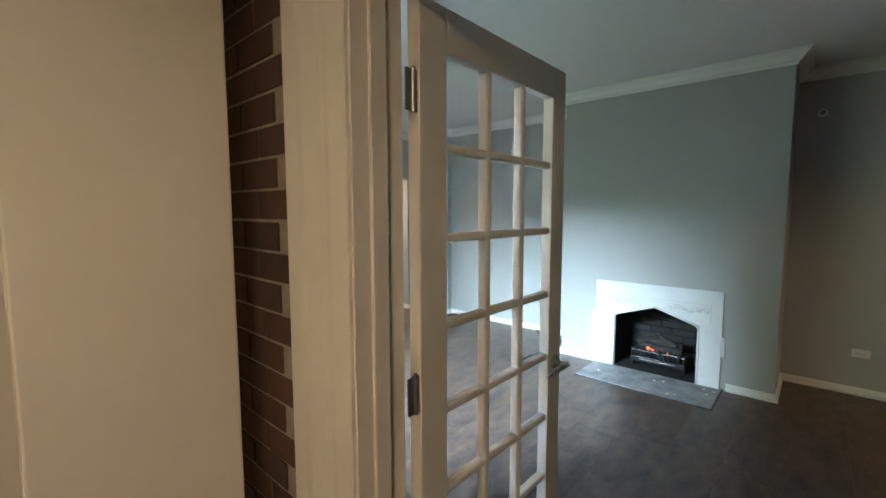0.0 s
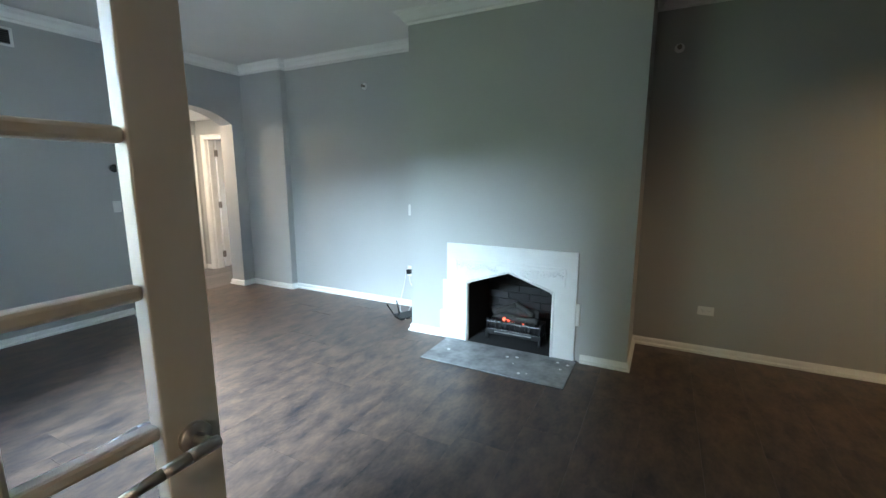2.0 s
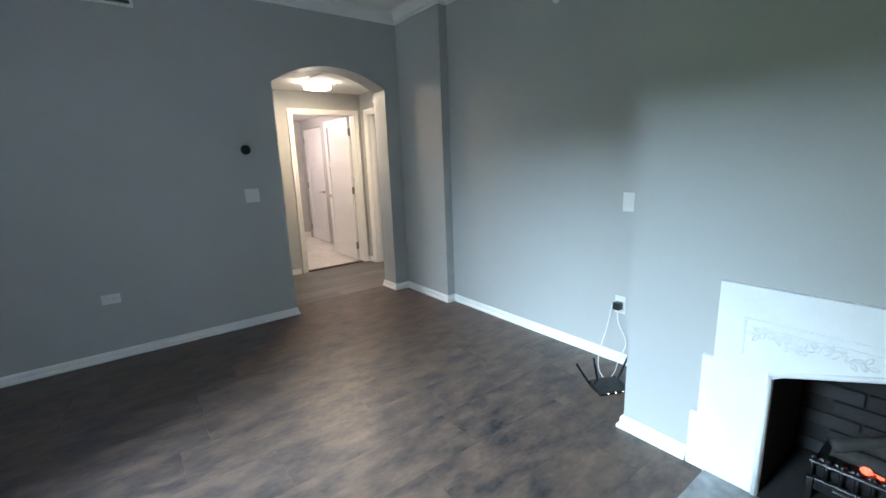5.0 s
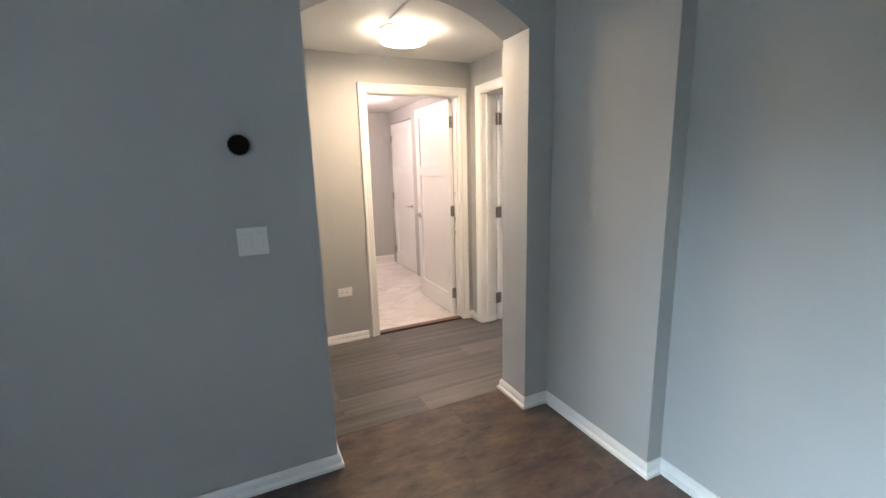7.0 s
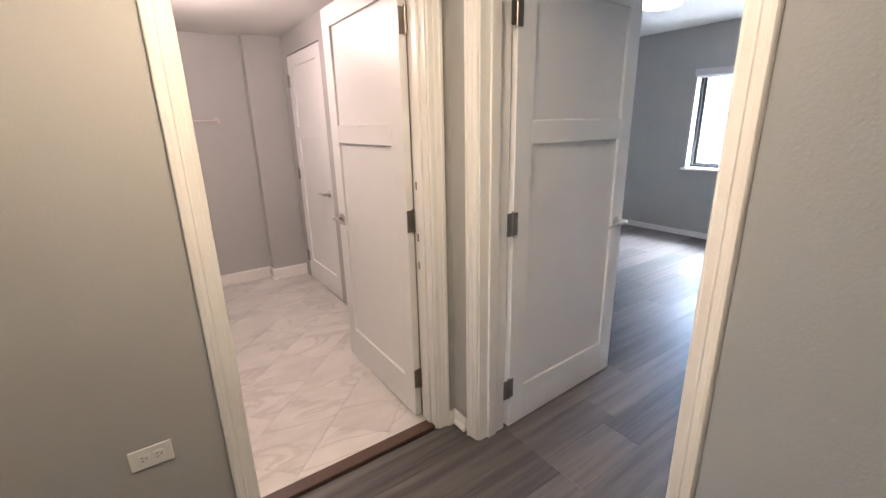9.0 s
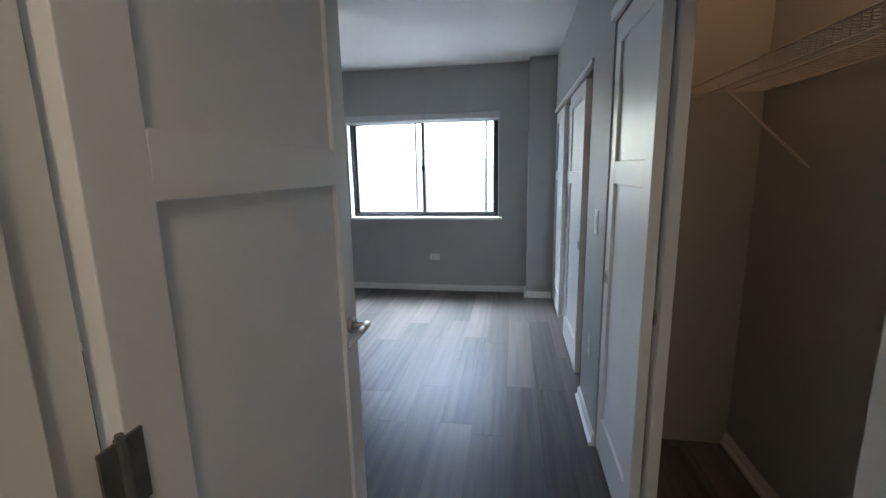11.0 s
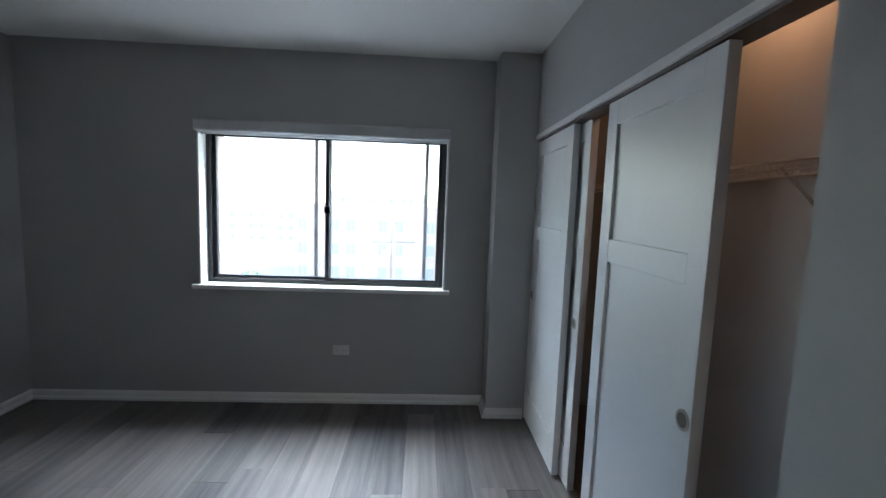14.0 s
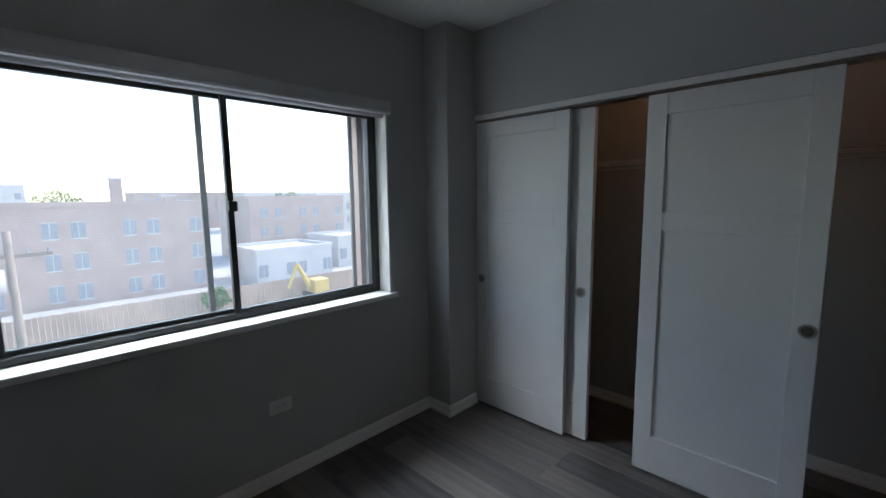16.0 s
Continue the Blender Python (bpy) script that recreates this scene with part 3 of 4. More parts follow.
# moulded edge round the opening
for (ya, za), (yb, zb) in (((FY0 - 0.012, 0.0), (FY0 - 0.012, FZ)), ((FY0 - 0.012, FZ), (FYC, FA + 0.012)), ((FYC, FA + 0.012), (FY1 + 0.012, FZ)), ((FY1 + 0.012, FZ), (FY1 + 0.012, 0.0))):
    part("arch_moulding", rod(bmesh.new(), (SX - 0.002, ya, za), (SX - 0.002, yb, zb), 0.011, 10), MANTEL, fp, "", True)
# sunk frame line of the carved frieze
for r in ((0.93, 0.745, 1.885, 0.757), (0.93, 0.60, 0.942, 0.745), (1.873, 0.60, 1.885, 0.745), (0.95, 0.722, 1.865, 0.728)):
    part("frieze_bead", box(SX - 0.006, r[0], r[1], SX + 0.004, r[2], r[3], 0.003), MANTEL, fp)
# carved leaf scrolls in the spandrels
rng = random.Random(4)
for s in (0, 1):
    for i in range(10):
        y = 0.965 + i * 0.036
        z = 0.695 + 0.014 * math.sin(i * 1.3)
        yy = y if s == 0 else 2.81 - y
        for k in range(3):
            a = i * 1.1 + k * 2.1
            cy, cz = yy + 0.014 * math.cos(a), z + 0.016 * math.sin(a)
            if cz > gable(min(max(cy, FY0), FY1)) + 0.028:
                bm = bmesh.new()
                bmesh.ops.create_icosphere(bm, subdivisions=1, radius=0.012 + 0.003 * rng.random(), matrix=Matrix.Translation((SX, cy, cz)) @ pose(0, 0, 0, 60 * k) @ Matrix.Diagonal((0.5, 1.4, 0.7, 1)))
                part("carved_leaf", bm, MANTEL, fp, "", True)
# firebox lining
lining = part("firebox", box(4.70, FY0 - 0.018, 0.0, 4.72, FY1 + 0.018, 0.698), SOOTY, fp, "sooty black firebox lining")
for r in ((BX - 0.001, FY0 - 0.018, 0.0, 4.70, FY0 - 0.002, 0.684), (BX - 0.001, FY1 + 0.002, 0.0, 4.70, FY1 + 0.018, 0.684), (BX + 0.002, FY0 - 0.018, 0.685, 4.70, FY1 + 0.018, 0.698), (BX, FY0 - 0.002, 0.001, 4.70, FY1 + 0.002, 0.008)):
    part("lining_panel", box(*r), SOOTY, lining)
brick_me = mesh_of(box(-0.012, -0.1, -0.031, 0.012, 0.1, 0.031, 0.004), "firebrick", SOOT)
for j in range(9):
    for i in range(5):
        y = FY0 + (i + (0.5 if j % 2 else 0.0)) * 0.208
        yc = min(max(y, FY0 + 0.1), FY1 - 0.1)
        if abs(yc - y) < 0.06:
            ob = new("firebrick", brick_me)
            ob.matrix_world = pose(4.69, yc, 0.05 + j * 0.072)
            ob.parent = lining
# hearth slab of slate flags
hearth = thing("hearth", "worn grey slate hearth slab before the fireplace", "hearth")
part("hearth_bed", box(3.70, 0.82, -0.004, BX + 0.3, 1.97, 0.006), JOINT, hearth)
part("slab", box(3.70, 0.822, 0.0, SX - 0.003, 1.968, 0.0125, 0.003), SLATE, hearth)
part("inner_slab", box(SX - 0.002, FY0 + 0.001, 0.009, 4.69, FY1 - 0.001, 0.0125), SOOT, hearth)
rs = random.Random(9)
for i in range(9):
    u, v, q = 3.74 + 0.4 * rs.random(), 0.86 + 1.05 * rs.random(), 0.006 + 0.012 * rs.random()
    part("paint_spot", rod(bmesh.new(), (u, v, 0.0115), (u, v, 0.0132), q, 7), MANTEL, hearth, "white paint spot")

# electric log fire
fire = thing("electric_log_fire", "black electric log grate with glowing embers in the firebox", "electric fire", (4.36, 1.40, 0.008))
part("body", box(0.02, -0.24, 0.06, 0.2, 0.24, 0.17, 0.008), IRON, fire)
part("front_plate", box(-0.02, -0.25, 0.045, 0.0, 0.25, 0.10, 0.006), IRON, fire)
for j in range(4):
    part("louvre", box(-0.027, -0.17, 0.052 + j * 0.011, -0.02, 0.17, 0.057 + j * 0.011), NICKEL if j == 2 else IRON, fire)
for i in range(12):
    y = -0.242 + i * 0.044
    bm = bmesh.new()
    rod(bm, (-0.012, y, 0.10), (-0.012, y, 0.18), 0.007, 8)
    bmesh.ops.create_icosphere(bm, subdivisions=1, radius=0.014, matrix=Matrix.Translation((-0.012, y, 0.185)))
    part("grate_bar", bm, IRON, fire, "", True)
part("grate_rail", rod(bmesh.new(), (-0.012, -0.25, 0.165), (-0.012, 0.25, 0.165), 0.008, 8), IRON, fire)
for y in (-0.24, 0.24):
    part("grate_leg", box(-0.03, y - 0.012, 0.0, 0.0, y + 0.012, 0.10, 0.003), IRON, fire)
    part("grate_leg", box(0.16, y - 0.012, 0.0, 0.19, y + 0.012, 0.07, 0.003), IRON, fire)
for (a, b, r) in (((0.03, -0.21, 0.20), (0.06, 0.2, 0.21), 0.035), ((0.12, -0.2, 0.24), (0.10, 0.14, 0.26), 0.04), ((0.05, -0.16, 0.25), (0.15, 0.03, 0.31), 0.028), ((0.03, 0.2, 0.24), (0.14, 0.02, 0.30), 0.027)):
    bm = rod(bmesh.new(), a, b, r, 14, r * 0.8)
    bmesh.ops.subdivide_edges(bm, edges=[e for e in bm.edges if e.calc_length() > 0.1], cuts=6)
    for v in bm.verts:
        v.co += 0.3 * r * noise.noise_vector(v.co * 22)
    part("log", bm, LOG, fire, "charred grey ceramic log", True)
bm = bmesh.new()
for i in range(26):
    bmesh.ops.create_icosphere(bm, subdivisions=1, radius=0.012 + 0.01 * rng.random(), matrix=Matrix.Translation((0.03 + 0.05 * rng.random(), -0.10 + 0.2 * rng.random(), 0.172 + 0.02 * rng.random())))
part("ember_bed", bm, EMBER, fire, "glowing red embers")


# ---- small fittings ----
def plate(name, label, at, rz, w, h, kind, category, group=""):
    """A wall plate facing local -y at its origin."""
    root = thing(name, label, category, at, rz, group)
    part("cover_plate", box(-w / 2, -0.006, -h / 2, w / 2, 0.0, h / 2, 0.002), PLASTIC, root)
    n = 2 if w > 0.1 or kind == "outlet" else 1
    for i in range(n):
        u = (i - (n - 1) / 2) * (0.046 if kind == "switch" else 0.04)
        if kind == "switch":
            part("rocker", box(u - 0.016, -0.009, -0.033, u + 0.016, -0.005, 0.033, 0.002), PLASTIC, root)
        else:
            part("socket", box(u - 0.016, -0.0075, -0.015, u + 0.016, -0.005, 0.015, 0.002), PLASTIC, root)
            for du, dz in ((-0.004, 0.006), (-0.004, -0.006), (0.007, 0.0)):
                part("slot", box(u + du - 0.003, -0.0082, dz - 0.001, u + du + 0.003, -0.0072, dz + 0.001), BLACKP, root)
    return root


plate("light_switch", "white double light switch on grey wall", (3.233, YA, 1.158), 0, 0.116, 0.116, "switch", "switch")
plate("wall_outlet", "white wall outlet above the baseboard", (2.147, YA, 0.471), 0, 0.116, 0.072, "outlet", "outlet", "wall outlets")
plate("wall_outlet", "white wall outlet on the niche wall", (XE, -0.075, 0.37), -90, 0.116, 0.072, "outlet", "outlet", "wall outlets")
plate("wall_outlet", "white wall outlet beside the bathroom door", (3.893, HY1, 0.43), 0, 0.116, 0.072, "outlet", "outlet", "wall outlets")
plate("wall_outlet", "white wall outlet under the bedroom window", (RX1, 7.01, 0.394), -90, 0.116, 0.072, "outlet", "outlet", "wall outlets")
plate("wall_outlet", "white wall outlet between the closets", (7.09, RY0, 0.446), 180, 0.072, 0.116, "outlet", "outlet", "wall outlets")
plate("light_switch", "white light switch between the closets", (7.063, RY0, 1.107), 180, 0.075, 0.12, "switch", "switch")
plate("light_switch", "white light switch in the niche by the chimney breast", (XE, 2.76, 1.10), -90, 0.075, 0.12, "switch", "switch")
plate("wall_outlet", "white wall outlet feeding the router", (XE, 2.78, 0.41), -90, 0.075, 0.12, "outlet", "outlet", "wall outlets")
plug = single("power_adapter", box(4.81, 2.755, 0.385, 4.86, 2.805, 0.435, 0.006), BLACKP, "black power adapter plugged into the outlet", "adapter")

th = thing("thermostat", "round black thermostat with a steel ring on grey wall", "thermostat", (3.221, YA, 1.545))
part("ring", rod(bmesh.new(), (0, 0, 0), (0, -0.022, 0), 0.042, 32), DARKMET, th, "", True)
part("display", rod(bmesh.new(), (0, -0.020, 0), (0, -0.026, 0), 0.038, 32), SCREEN, th, "glossy black display")

for y, lab in ((3.351, "small white round sprinkler plate on niche wall"), (0.285, "small round sprinkler plate high on niche wall")):
    sp = thing("sprinkler", lab, "sprinkler", (XE, y, 2.45), -90, "sprinklers")
    part("escutcheon", rod(bmesh.new(), (0, 0, 0), (0, -0.008, 0), 0.035, 24), PLASTIC, sp)
    part("head", rod(bmesh.new(), (0, -0.008, 0), (0, -0.045, 0), 0.011, 12), DARKMET, sp, "metal sprinkler head")
    part("deflector", rod(bmesh.new(), (0, -0.045, 0), (0, -0.048, 0), 0.018, 12), DARKMET, sp)

vent = thing("wall_vent", "white wall vent grille high on the grey wall", "vent", (2.43, YA, 2.60))
bmv = boxes((-0.17, -0.012, -0.06, 0.17, 0.0, -0.042), (-0.17, -0.012, 0.072, 0.17, 0.0, 0.09), (-0.17, -0.012, -0.042, -0.15, 0.0, 0.072), (0.15, -0.012, -0.042, 0.17, 0.0, 0.072))
part("frame", bmv, PLASTIC, vent)
# no duct is cut; a black sheet gives the shade behind the slats
part("backing", box(-0.15, -0.002, -0.042, 0.15, 0.0, 0.072), BLACKP, vent, "black sheet standing in for the unlit duct")
for j in range(7):
    s = part("slat", box(-0.15, -0.005, -0.001, 0.15, 0.005, 0.001), DARKMET, vent)
    s.matrix_local = pose(0, -0.007, -0.034 + j * 0.016, 35)

router = thing("router", "black wireless router with upright antennas on the floor", "router", (4.50, 2.62, 0.0), -25)
bm = box(-0.1, -0.07, 0.0, 0.1, 0.07, 0.034, 0.01)
for v in bm.verts:
    v.co.z *= 1.0 + (0.25 if v.co.y > 0 else -0.3)
part("body", bm, BLACKP, router)
for x, tilt in ((-0.1, -32), (-0.04, -12), (0.1, 24)):
    a = part("antenna", box(-0.007, -0.004, 0.0, 0.007, 0.004, 0.17, 0.003), BLACKP, router)
    a.matrix_local = pose(x, 0.055, 0.022, 0, tilt, 0)
for x in (-0.05, 0.0, 0.05):
    part("status_light", box(x - 0.003, -0.071, 0.012, x + 0.003, -0.069, 0.015), LITW, router)


def cable(name, label, pts, r, material):
    cu = bpy.data.curves.new(name, "CURVE")
    cu.dimensions, cu.bevel_depth, cu.bevel_resolution = "3D", r, 2
    sp = cu.splines.new("NURBS")
    sp.points.add(len(pts) - 1)
    for p, c in zip(sp.points, pts):
        p.co = (*c, 1)
    sp.use_endpoint_u, sp.order_u = True, 4
    cu.materials.append(material)
    tmp = bpy.data.objects.new(name, cu)
    scene.collection.objects.link(tmp)
    me = bpy.data.meshes.new_from_object(tmp.evaluated_get(bpy.context.evaluated_depsgraph_get()))
    bpy.data.objects.remove(tmp)
    return tagged(new(name, me), label, "cable")


cable("power_cable", "thin white cable from the outlet to the router", [(4.84, 2.78, 0.385), (4.83, 2.78, 0.30), (4.81, 2.72, 0.25), (4.83, 2.69, 0.15), (4.80, 2.74, 0.06), (4.72, 2.70, 0.01), (4.62, 2.68, 0.008), (4.56, 2.66, 0.02)], 0.0035, PLASTIC)
cable("network_cable", "white network cable looped behind the router", [(4.85, 2.83, 0.40), (4.83, 2.84, 0.25), (4.78, 2.86, 0.12), (4.70, 2.83, 0.02), (4.62, 2.76, 0.008), (4.55, 2.68, 0.02)], 0.003, PLASTIC)


# ---- ceiling lamps ----
def drum_lamp(label, x, y, z, r, lit, h=0.075):
    root = thing("ceiling_lamp", label, "ceiling lamp", (x, y, z), 0, "flush ceiling lamps")
    part("base", rod(bmesh.new(), (0, 0, -0.02), (0, 0, -0.001), r * 1.03, 40), NICKEL, root, "brushed nickel base")
    bm = rod(bmesh.new(), (0, 0, -h), (0, 0, -0.02), r * 0.97, 40, r)
    part("shade", bm, lit, root, "lit white glass shade", True)
    return root


drum_lamp("lit round flush ceiling lamp in the hall", 4.25, 6.12, HH, 0.15, LIT)
drum_lamp("lit round flush ceiling lamp in the bathroom", 4.3, 8.2, HB, 0.14, LITW, 0.03)
drum_lamp("lit round flush ceiling lamp in the bedroom", 8.0, 7.62, HBR, 0.16, LITW)

hatch = thing("ceiling_hatch", "white attic hatch panel in the hall ceiling", "hatch", (4.35, 5.78, HH))
part("hatch_panel", box(-0.25, -0.2, -0.012, 0.25, 0.2, -0.001, 0.003), CEIL, hatch)

# ---- bathroom things ----
rail = thing("towel_rail", "brushed nickel towel bar on the bathroom wall", "towel rail")
part("bar", rod(bmesh.new(), (4.08, 9.555, 1.50), (4.64, 9.555, 1.50), 0.008, 12), NICKEL, rail)
for x in (4.09, 4.63):
    bm = rod(bmesh.new(), (x, 9.62, 1.50), (x, 9.61, 1.50), 0.026, 20)
    rod(bm, (x, 9.61, 1.50), (x, 9.545, 1.50), 0.012, 12)
    part("bracket", bm, NICKEL, rail)

toilet = thing("toilet", "white porcelain toilet beside the vanity", "toilet", (4.02, 9.12, 0.0))


def oval(z0, z1, a, b, k0=1.0, cx=0.0, n=32):
    bm = bmesh.new()
    lo = [bm.verts.new((cx + a * k0 * math.cos(i * math.tau / n), b * k0 * math.sin(i * math.tau / n), z0)) for i in range(n)]
    hi = [bm.verts.new((cx + a * math.cos(i * math.tau / n), b * math.sin(i * math.tau / n), z1)) for i in range(n)]
    for i in range(n):
        bm.faces.new((lo[i], lo[(i + 1) % n], hi[(i + 1) % n], hi[i]))
    bm.faces.new(lo[::-1])
    bm.faces.new(hi)
    return bm


part("pedestal", oval(0, 0.2, 0.17, 0.115, 1.15, 0.08), CERAMIC, toilet, "", True)
part("bowl", oval(0.2, 0.40, 0.27, 0.185, 0.6, 0.1), CERAMIC, toilet, "", True)
part("seat", oval(0.402, 0.422, 0.275, 0.19, 1.0, 0.1), CERAMIC, toilet)
part("lid", oval(0.426, 0.446, 0.27, 0.187, 1.0, 0.1), CERAMIC, toilet)
part("tank", box(-0.42, -0.2, 0.36, -0.20, 0.2, 0.74, 0.02), CERAMIC, toilet)
part("tank_lid", box(-0.43, -0.21, 0.742, -0.19, 0.21, 0.77, 0.008), CERAMIC, toilet)

van = thing("vanity_cabinet", "dark espresso wood bathroom vanity with a white top", "vanity", (3.47, 7.35, 0))
part("carcass", box(0, 0, 0.08, 0.62, 1.28, 0.82, 0.004), VANITY, van)
part("plinth", box(0, 0.02, 0.0, 0.56, 1.26, 0.08), VANITY, van)
part("worktop", box(-0.002, -0.01, 0.822, 0.65, 1.29, 0.85, 0.006), CERAMIC, van, "white stone top")
for i in range(2):
    d = part("cabinet_door", box(0.622, 0.02 + i * 0.625, 0.1, 0.638, 0.635 + i * 0.625, 0.80, 0.004), VANITY, van)
    part("handle", rod(bmesh.new(), (0.655, 0.58 + i * 0.12, 0.5), (0.655, 0.58 + i * 0.12, 0.62), 0.006, 10), NICKEL, d)


# ---- closets: wire shelves ----
def wire_shelf(label, x0, x1, z, y0=5.065, y1=5.42):
    root = thing("wire_shelf", label, "closet shelf", (0, 0, 0), 0, "wire closet shelves")
    for k, (y, zz) in enumerate(((y0 + 0.005, z), (y0 + 0.17, z), (y1, z), (y1, z - 0.045))):
        part("rail", rod(bmesh.new(), (x0, y, zz), (x1, y, zz), 0.004, 8), WIRE, root)
    bm = bmesh.new()
    n = int((x1 - x0) / 0.026)
    for i in range(n + 1):
        x = x0 + (x1 - x0) * i / n
        rod(bm, (x, y0, z + 0.004), (x, y1, z + 0.004), 0.0016, 5)
        rod(bm, (x, y1, z + 0.004), (x, y1, z - 0.045), 0.0016, 5)
    tagged(part("wire_grid", bm, WIRE, root), kind="stuff")
    for f in (0.25, 0.8):
        x = x0 + (x1 - x0) * f
        part("brace", rod(bmesh.new(), (x, y1 - 0.02, z - 0.01), (x, y0 + 0.004, z - 0.32), 0.006, 8), WIRE, root)
    return root


wire_shelf("white wire shelf on braces in the entry closet", 5.26, 6.97, 1.68)
wire_shelf("white wire shelf on braces in the wide closet", 7.21, 9.55, 1.62)

# ---- bedroom window ----
win = tagged(new("window_bedroom"), "dark aluminium sliding window in a white reveal", "window", kind="structure")
GX = 9.70
for r in ((RX1 - 0.001, VY0, VZ0 + 0.003, GX - 0.02, VY0 + 0.012, VZ1), (RX1 - 0.001, VY1 - 0.012, VZ0 + 0.003, GX - 0.02, VY1, VZ1), (RX1 - 0.001, VY0 + 0.012, VZ1 - 0.012, GX - 0.02, VY1 - 0.012, VZ1 - 0.0005)):
    part("reveal", box(*r), WHITE, win)
part("window_sill", box(RX1 - 0.03, VY0 - 0.035, VZ0 - 0.028, GX - 0.02, VY1 + 0.04, VZ0 + 0.002, 0.005), WHITE, win, "white window sill")
sh = part("shade_cassette", box(RX1 - 0.04, VY0 - 0.008, VZ1 - 0.045, RX1 - 0.002, VY1 + 0.008, VZ1 + 0.037, 0.016), SHADE, win, "pale roller shade box")
part("shade_roll", rod(bmesh.new(), (RX1 + 0.022, VY0 + 0.02, VZ1 - 0.036), (RX1 + 0.022, VY1 - 0.02, VZ1 - 0.036), 0.022, 14), SHADE, win, "rolled fabric shade", True)
fw = 0.035
y0, y1, z0, z1 = VY0 + 0.005, VY1 - 0.005, VZ0 + 0.003, VZ1 - 0.006
for r in ((GX - 0.02, y0, z0, GX + 0.06, y0 + fw, z1), (GX - 0.02, y1 - fw, z0, GX + 0.06, y1, z1), (GX - 0.0195, y0 + fw, z0, GX + 0.06, y1 - fw, z0 + 0.03), (GX - 0.0195, y0 + fw, z1 - 0.03, GX + 0.06, y1 - fw, z1)):
    part("window_frame", box(*r, 0.003), BRONZE, win)
YM = 7.137
for name, ya, yb, xx in (("sash", y0 + fw, YM + 0.018, GX - 0.008), ("sash", YM - 0.018, y1 - fw, GX + 0.02), ("storm_sash", y0 + fw, 6.43, GX + 0.045), ("storm_sash", 6.41, 7.235, GX + 0.05)):
    s = new(name)
    s.parent = win
    if name == "sash":
        for r in ((xx - 0.012, ya, z0 + 0.031, xx + 0.012, ya + 0.028, z1 - 0.031), (xx - 0.012, yb - 0.028, z0 + 0.031, xx + 0.012, yb, z1 - 0.031), (xx - 0.0115, ya + 0.028, z0 + 0.031, xx + 0.0115, yb - 0.028, z0 + 0.05), (xx - 0.0115, ya + 0.028, z1 - 0.05, xx + 0.0115, yb - 0.028, z1 - 0.031)):
            part("sash_bar", box(*r, 0.002), BRONZE, s)
        g = part("pane", box(xx - 0.002, ya + 0.026, z0 + 0.045, xx + 0.002, yb - 0.026, z1 - 0.045), GLASS, s, "clear glass pane")
        g.visible_shadow = False
    else:
        part("sash_bar", box(xx - 0.008, yb - 0.013, z0 + 0.031, xx + 0.008, yb + 0.013, z1 - 0.031, 0.002), DARKMET, s)
lock = part("sash_lock", box(GX - 0.045, YM - 0.02, 1.375, GX - 0.02, YM + 0.022, 1.425, 0.006), BLACKP, win, "black sash lock")

# brick face of the outer wall round the window
structure("wall_outside", boxes((9.842, 4.9, -0.6, 9.95, VY0 + 0.035, 2.9), (9.842, VY1 - 0.02, -0.6, 9.95, 9.7, 2.9), (9.842, VY0 + 0.035, -0.6, 9.95, VY1 - 0.02, VZ0 - 0.04), (9.842, VY0 + 0.035, VZ1 + 0.02, 9.95, VY1 - 0.02, 2.9)), CITYBRICK, "weathered brick outer face of the wall")

# ---- entry: brick reveal and cream board ----
single("cream_board", box(-0.135, 1.43, 0.0, 0.297, 1.50, 2.45, 0.006), CREAM, "wide cream painted board beside the brick", "board")
wall_brick = structure("wall_brick", boxes((0.392, 1.302, 0.0, 0.3995, 1.84, 2.59)), MORTAR, "dark red brick wall strip with pale mortar")

# ---- outside the bedroom window ----
structure("ground", boxes((-900, -700, -9.2, 900, 700, -9.0)), GROUND, "pale gravel yard and streets seen from above", "ground")


def building(label, x, y, w, d, h, material, rows, cols, group="brick buildings", cap=0.5):
    """A flat-roofed block whose seen front is at its low-x side."""
    root = thing("apartment_building", label, "building", (x, y, -9.0), 0, group)
    wall = part("wall", box(0, -w / 2, 0, d, w / 2, h), material, root)
    part("roof", box(0.3, -w / 2 + 0.3, h, d - 0.3, w / 2 - 0.3, h + 0.08), CITYROOF, root)
    part("parapet", boxes((-0.1, -w / 2 - 0.1, h, 0.25, w / 2 + 0.1, h + cap), (d - 0.25, -w / 2 - 0.1, h, d + 0.1, w / 2 + 0.1, h + cap), (0.25, -w / 2 - 0.1, h, d - 0.25, -w / 2 + 0.2, h + cap), (0.25, w / 2 - 0.2, h, d - 0.25, w / 2 + 0.1, h + cap)), material, root)
    me = mesh_of(box(-0.04, -0.55, -0.75, 0.05, 0.55, 0.75), "window_pane", CITYWIN)
    fr = mesh_of(boxes((-0.09, -0.62, -0.87, 0.0, 0.62, -0.77), (-0.07, -0.62, 0.77, 0.0, 0.62, 0.84), (-0.07, -0.03, -0.76, -0.035, 0.03, 0.76)), "window_frame", CITYGREY)
    for r in range(rows):
        for c in range(cols):
            yy = -w / 2 + w * (c + 0.5) / cols + (0.5 if c % 2 else -0.5)
            zz = h - 2.2 - r * 3.05
            ob = new("window", me)
            ob.parent = root
            ob.location = (0, yy, zz)
            o2 = new("window_frame", fr)
            o2.parent = ob
    return root


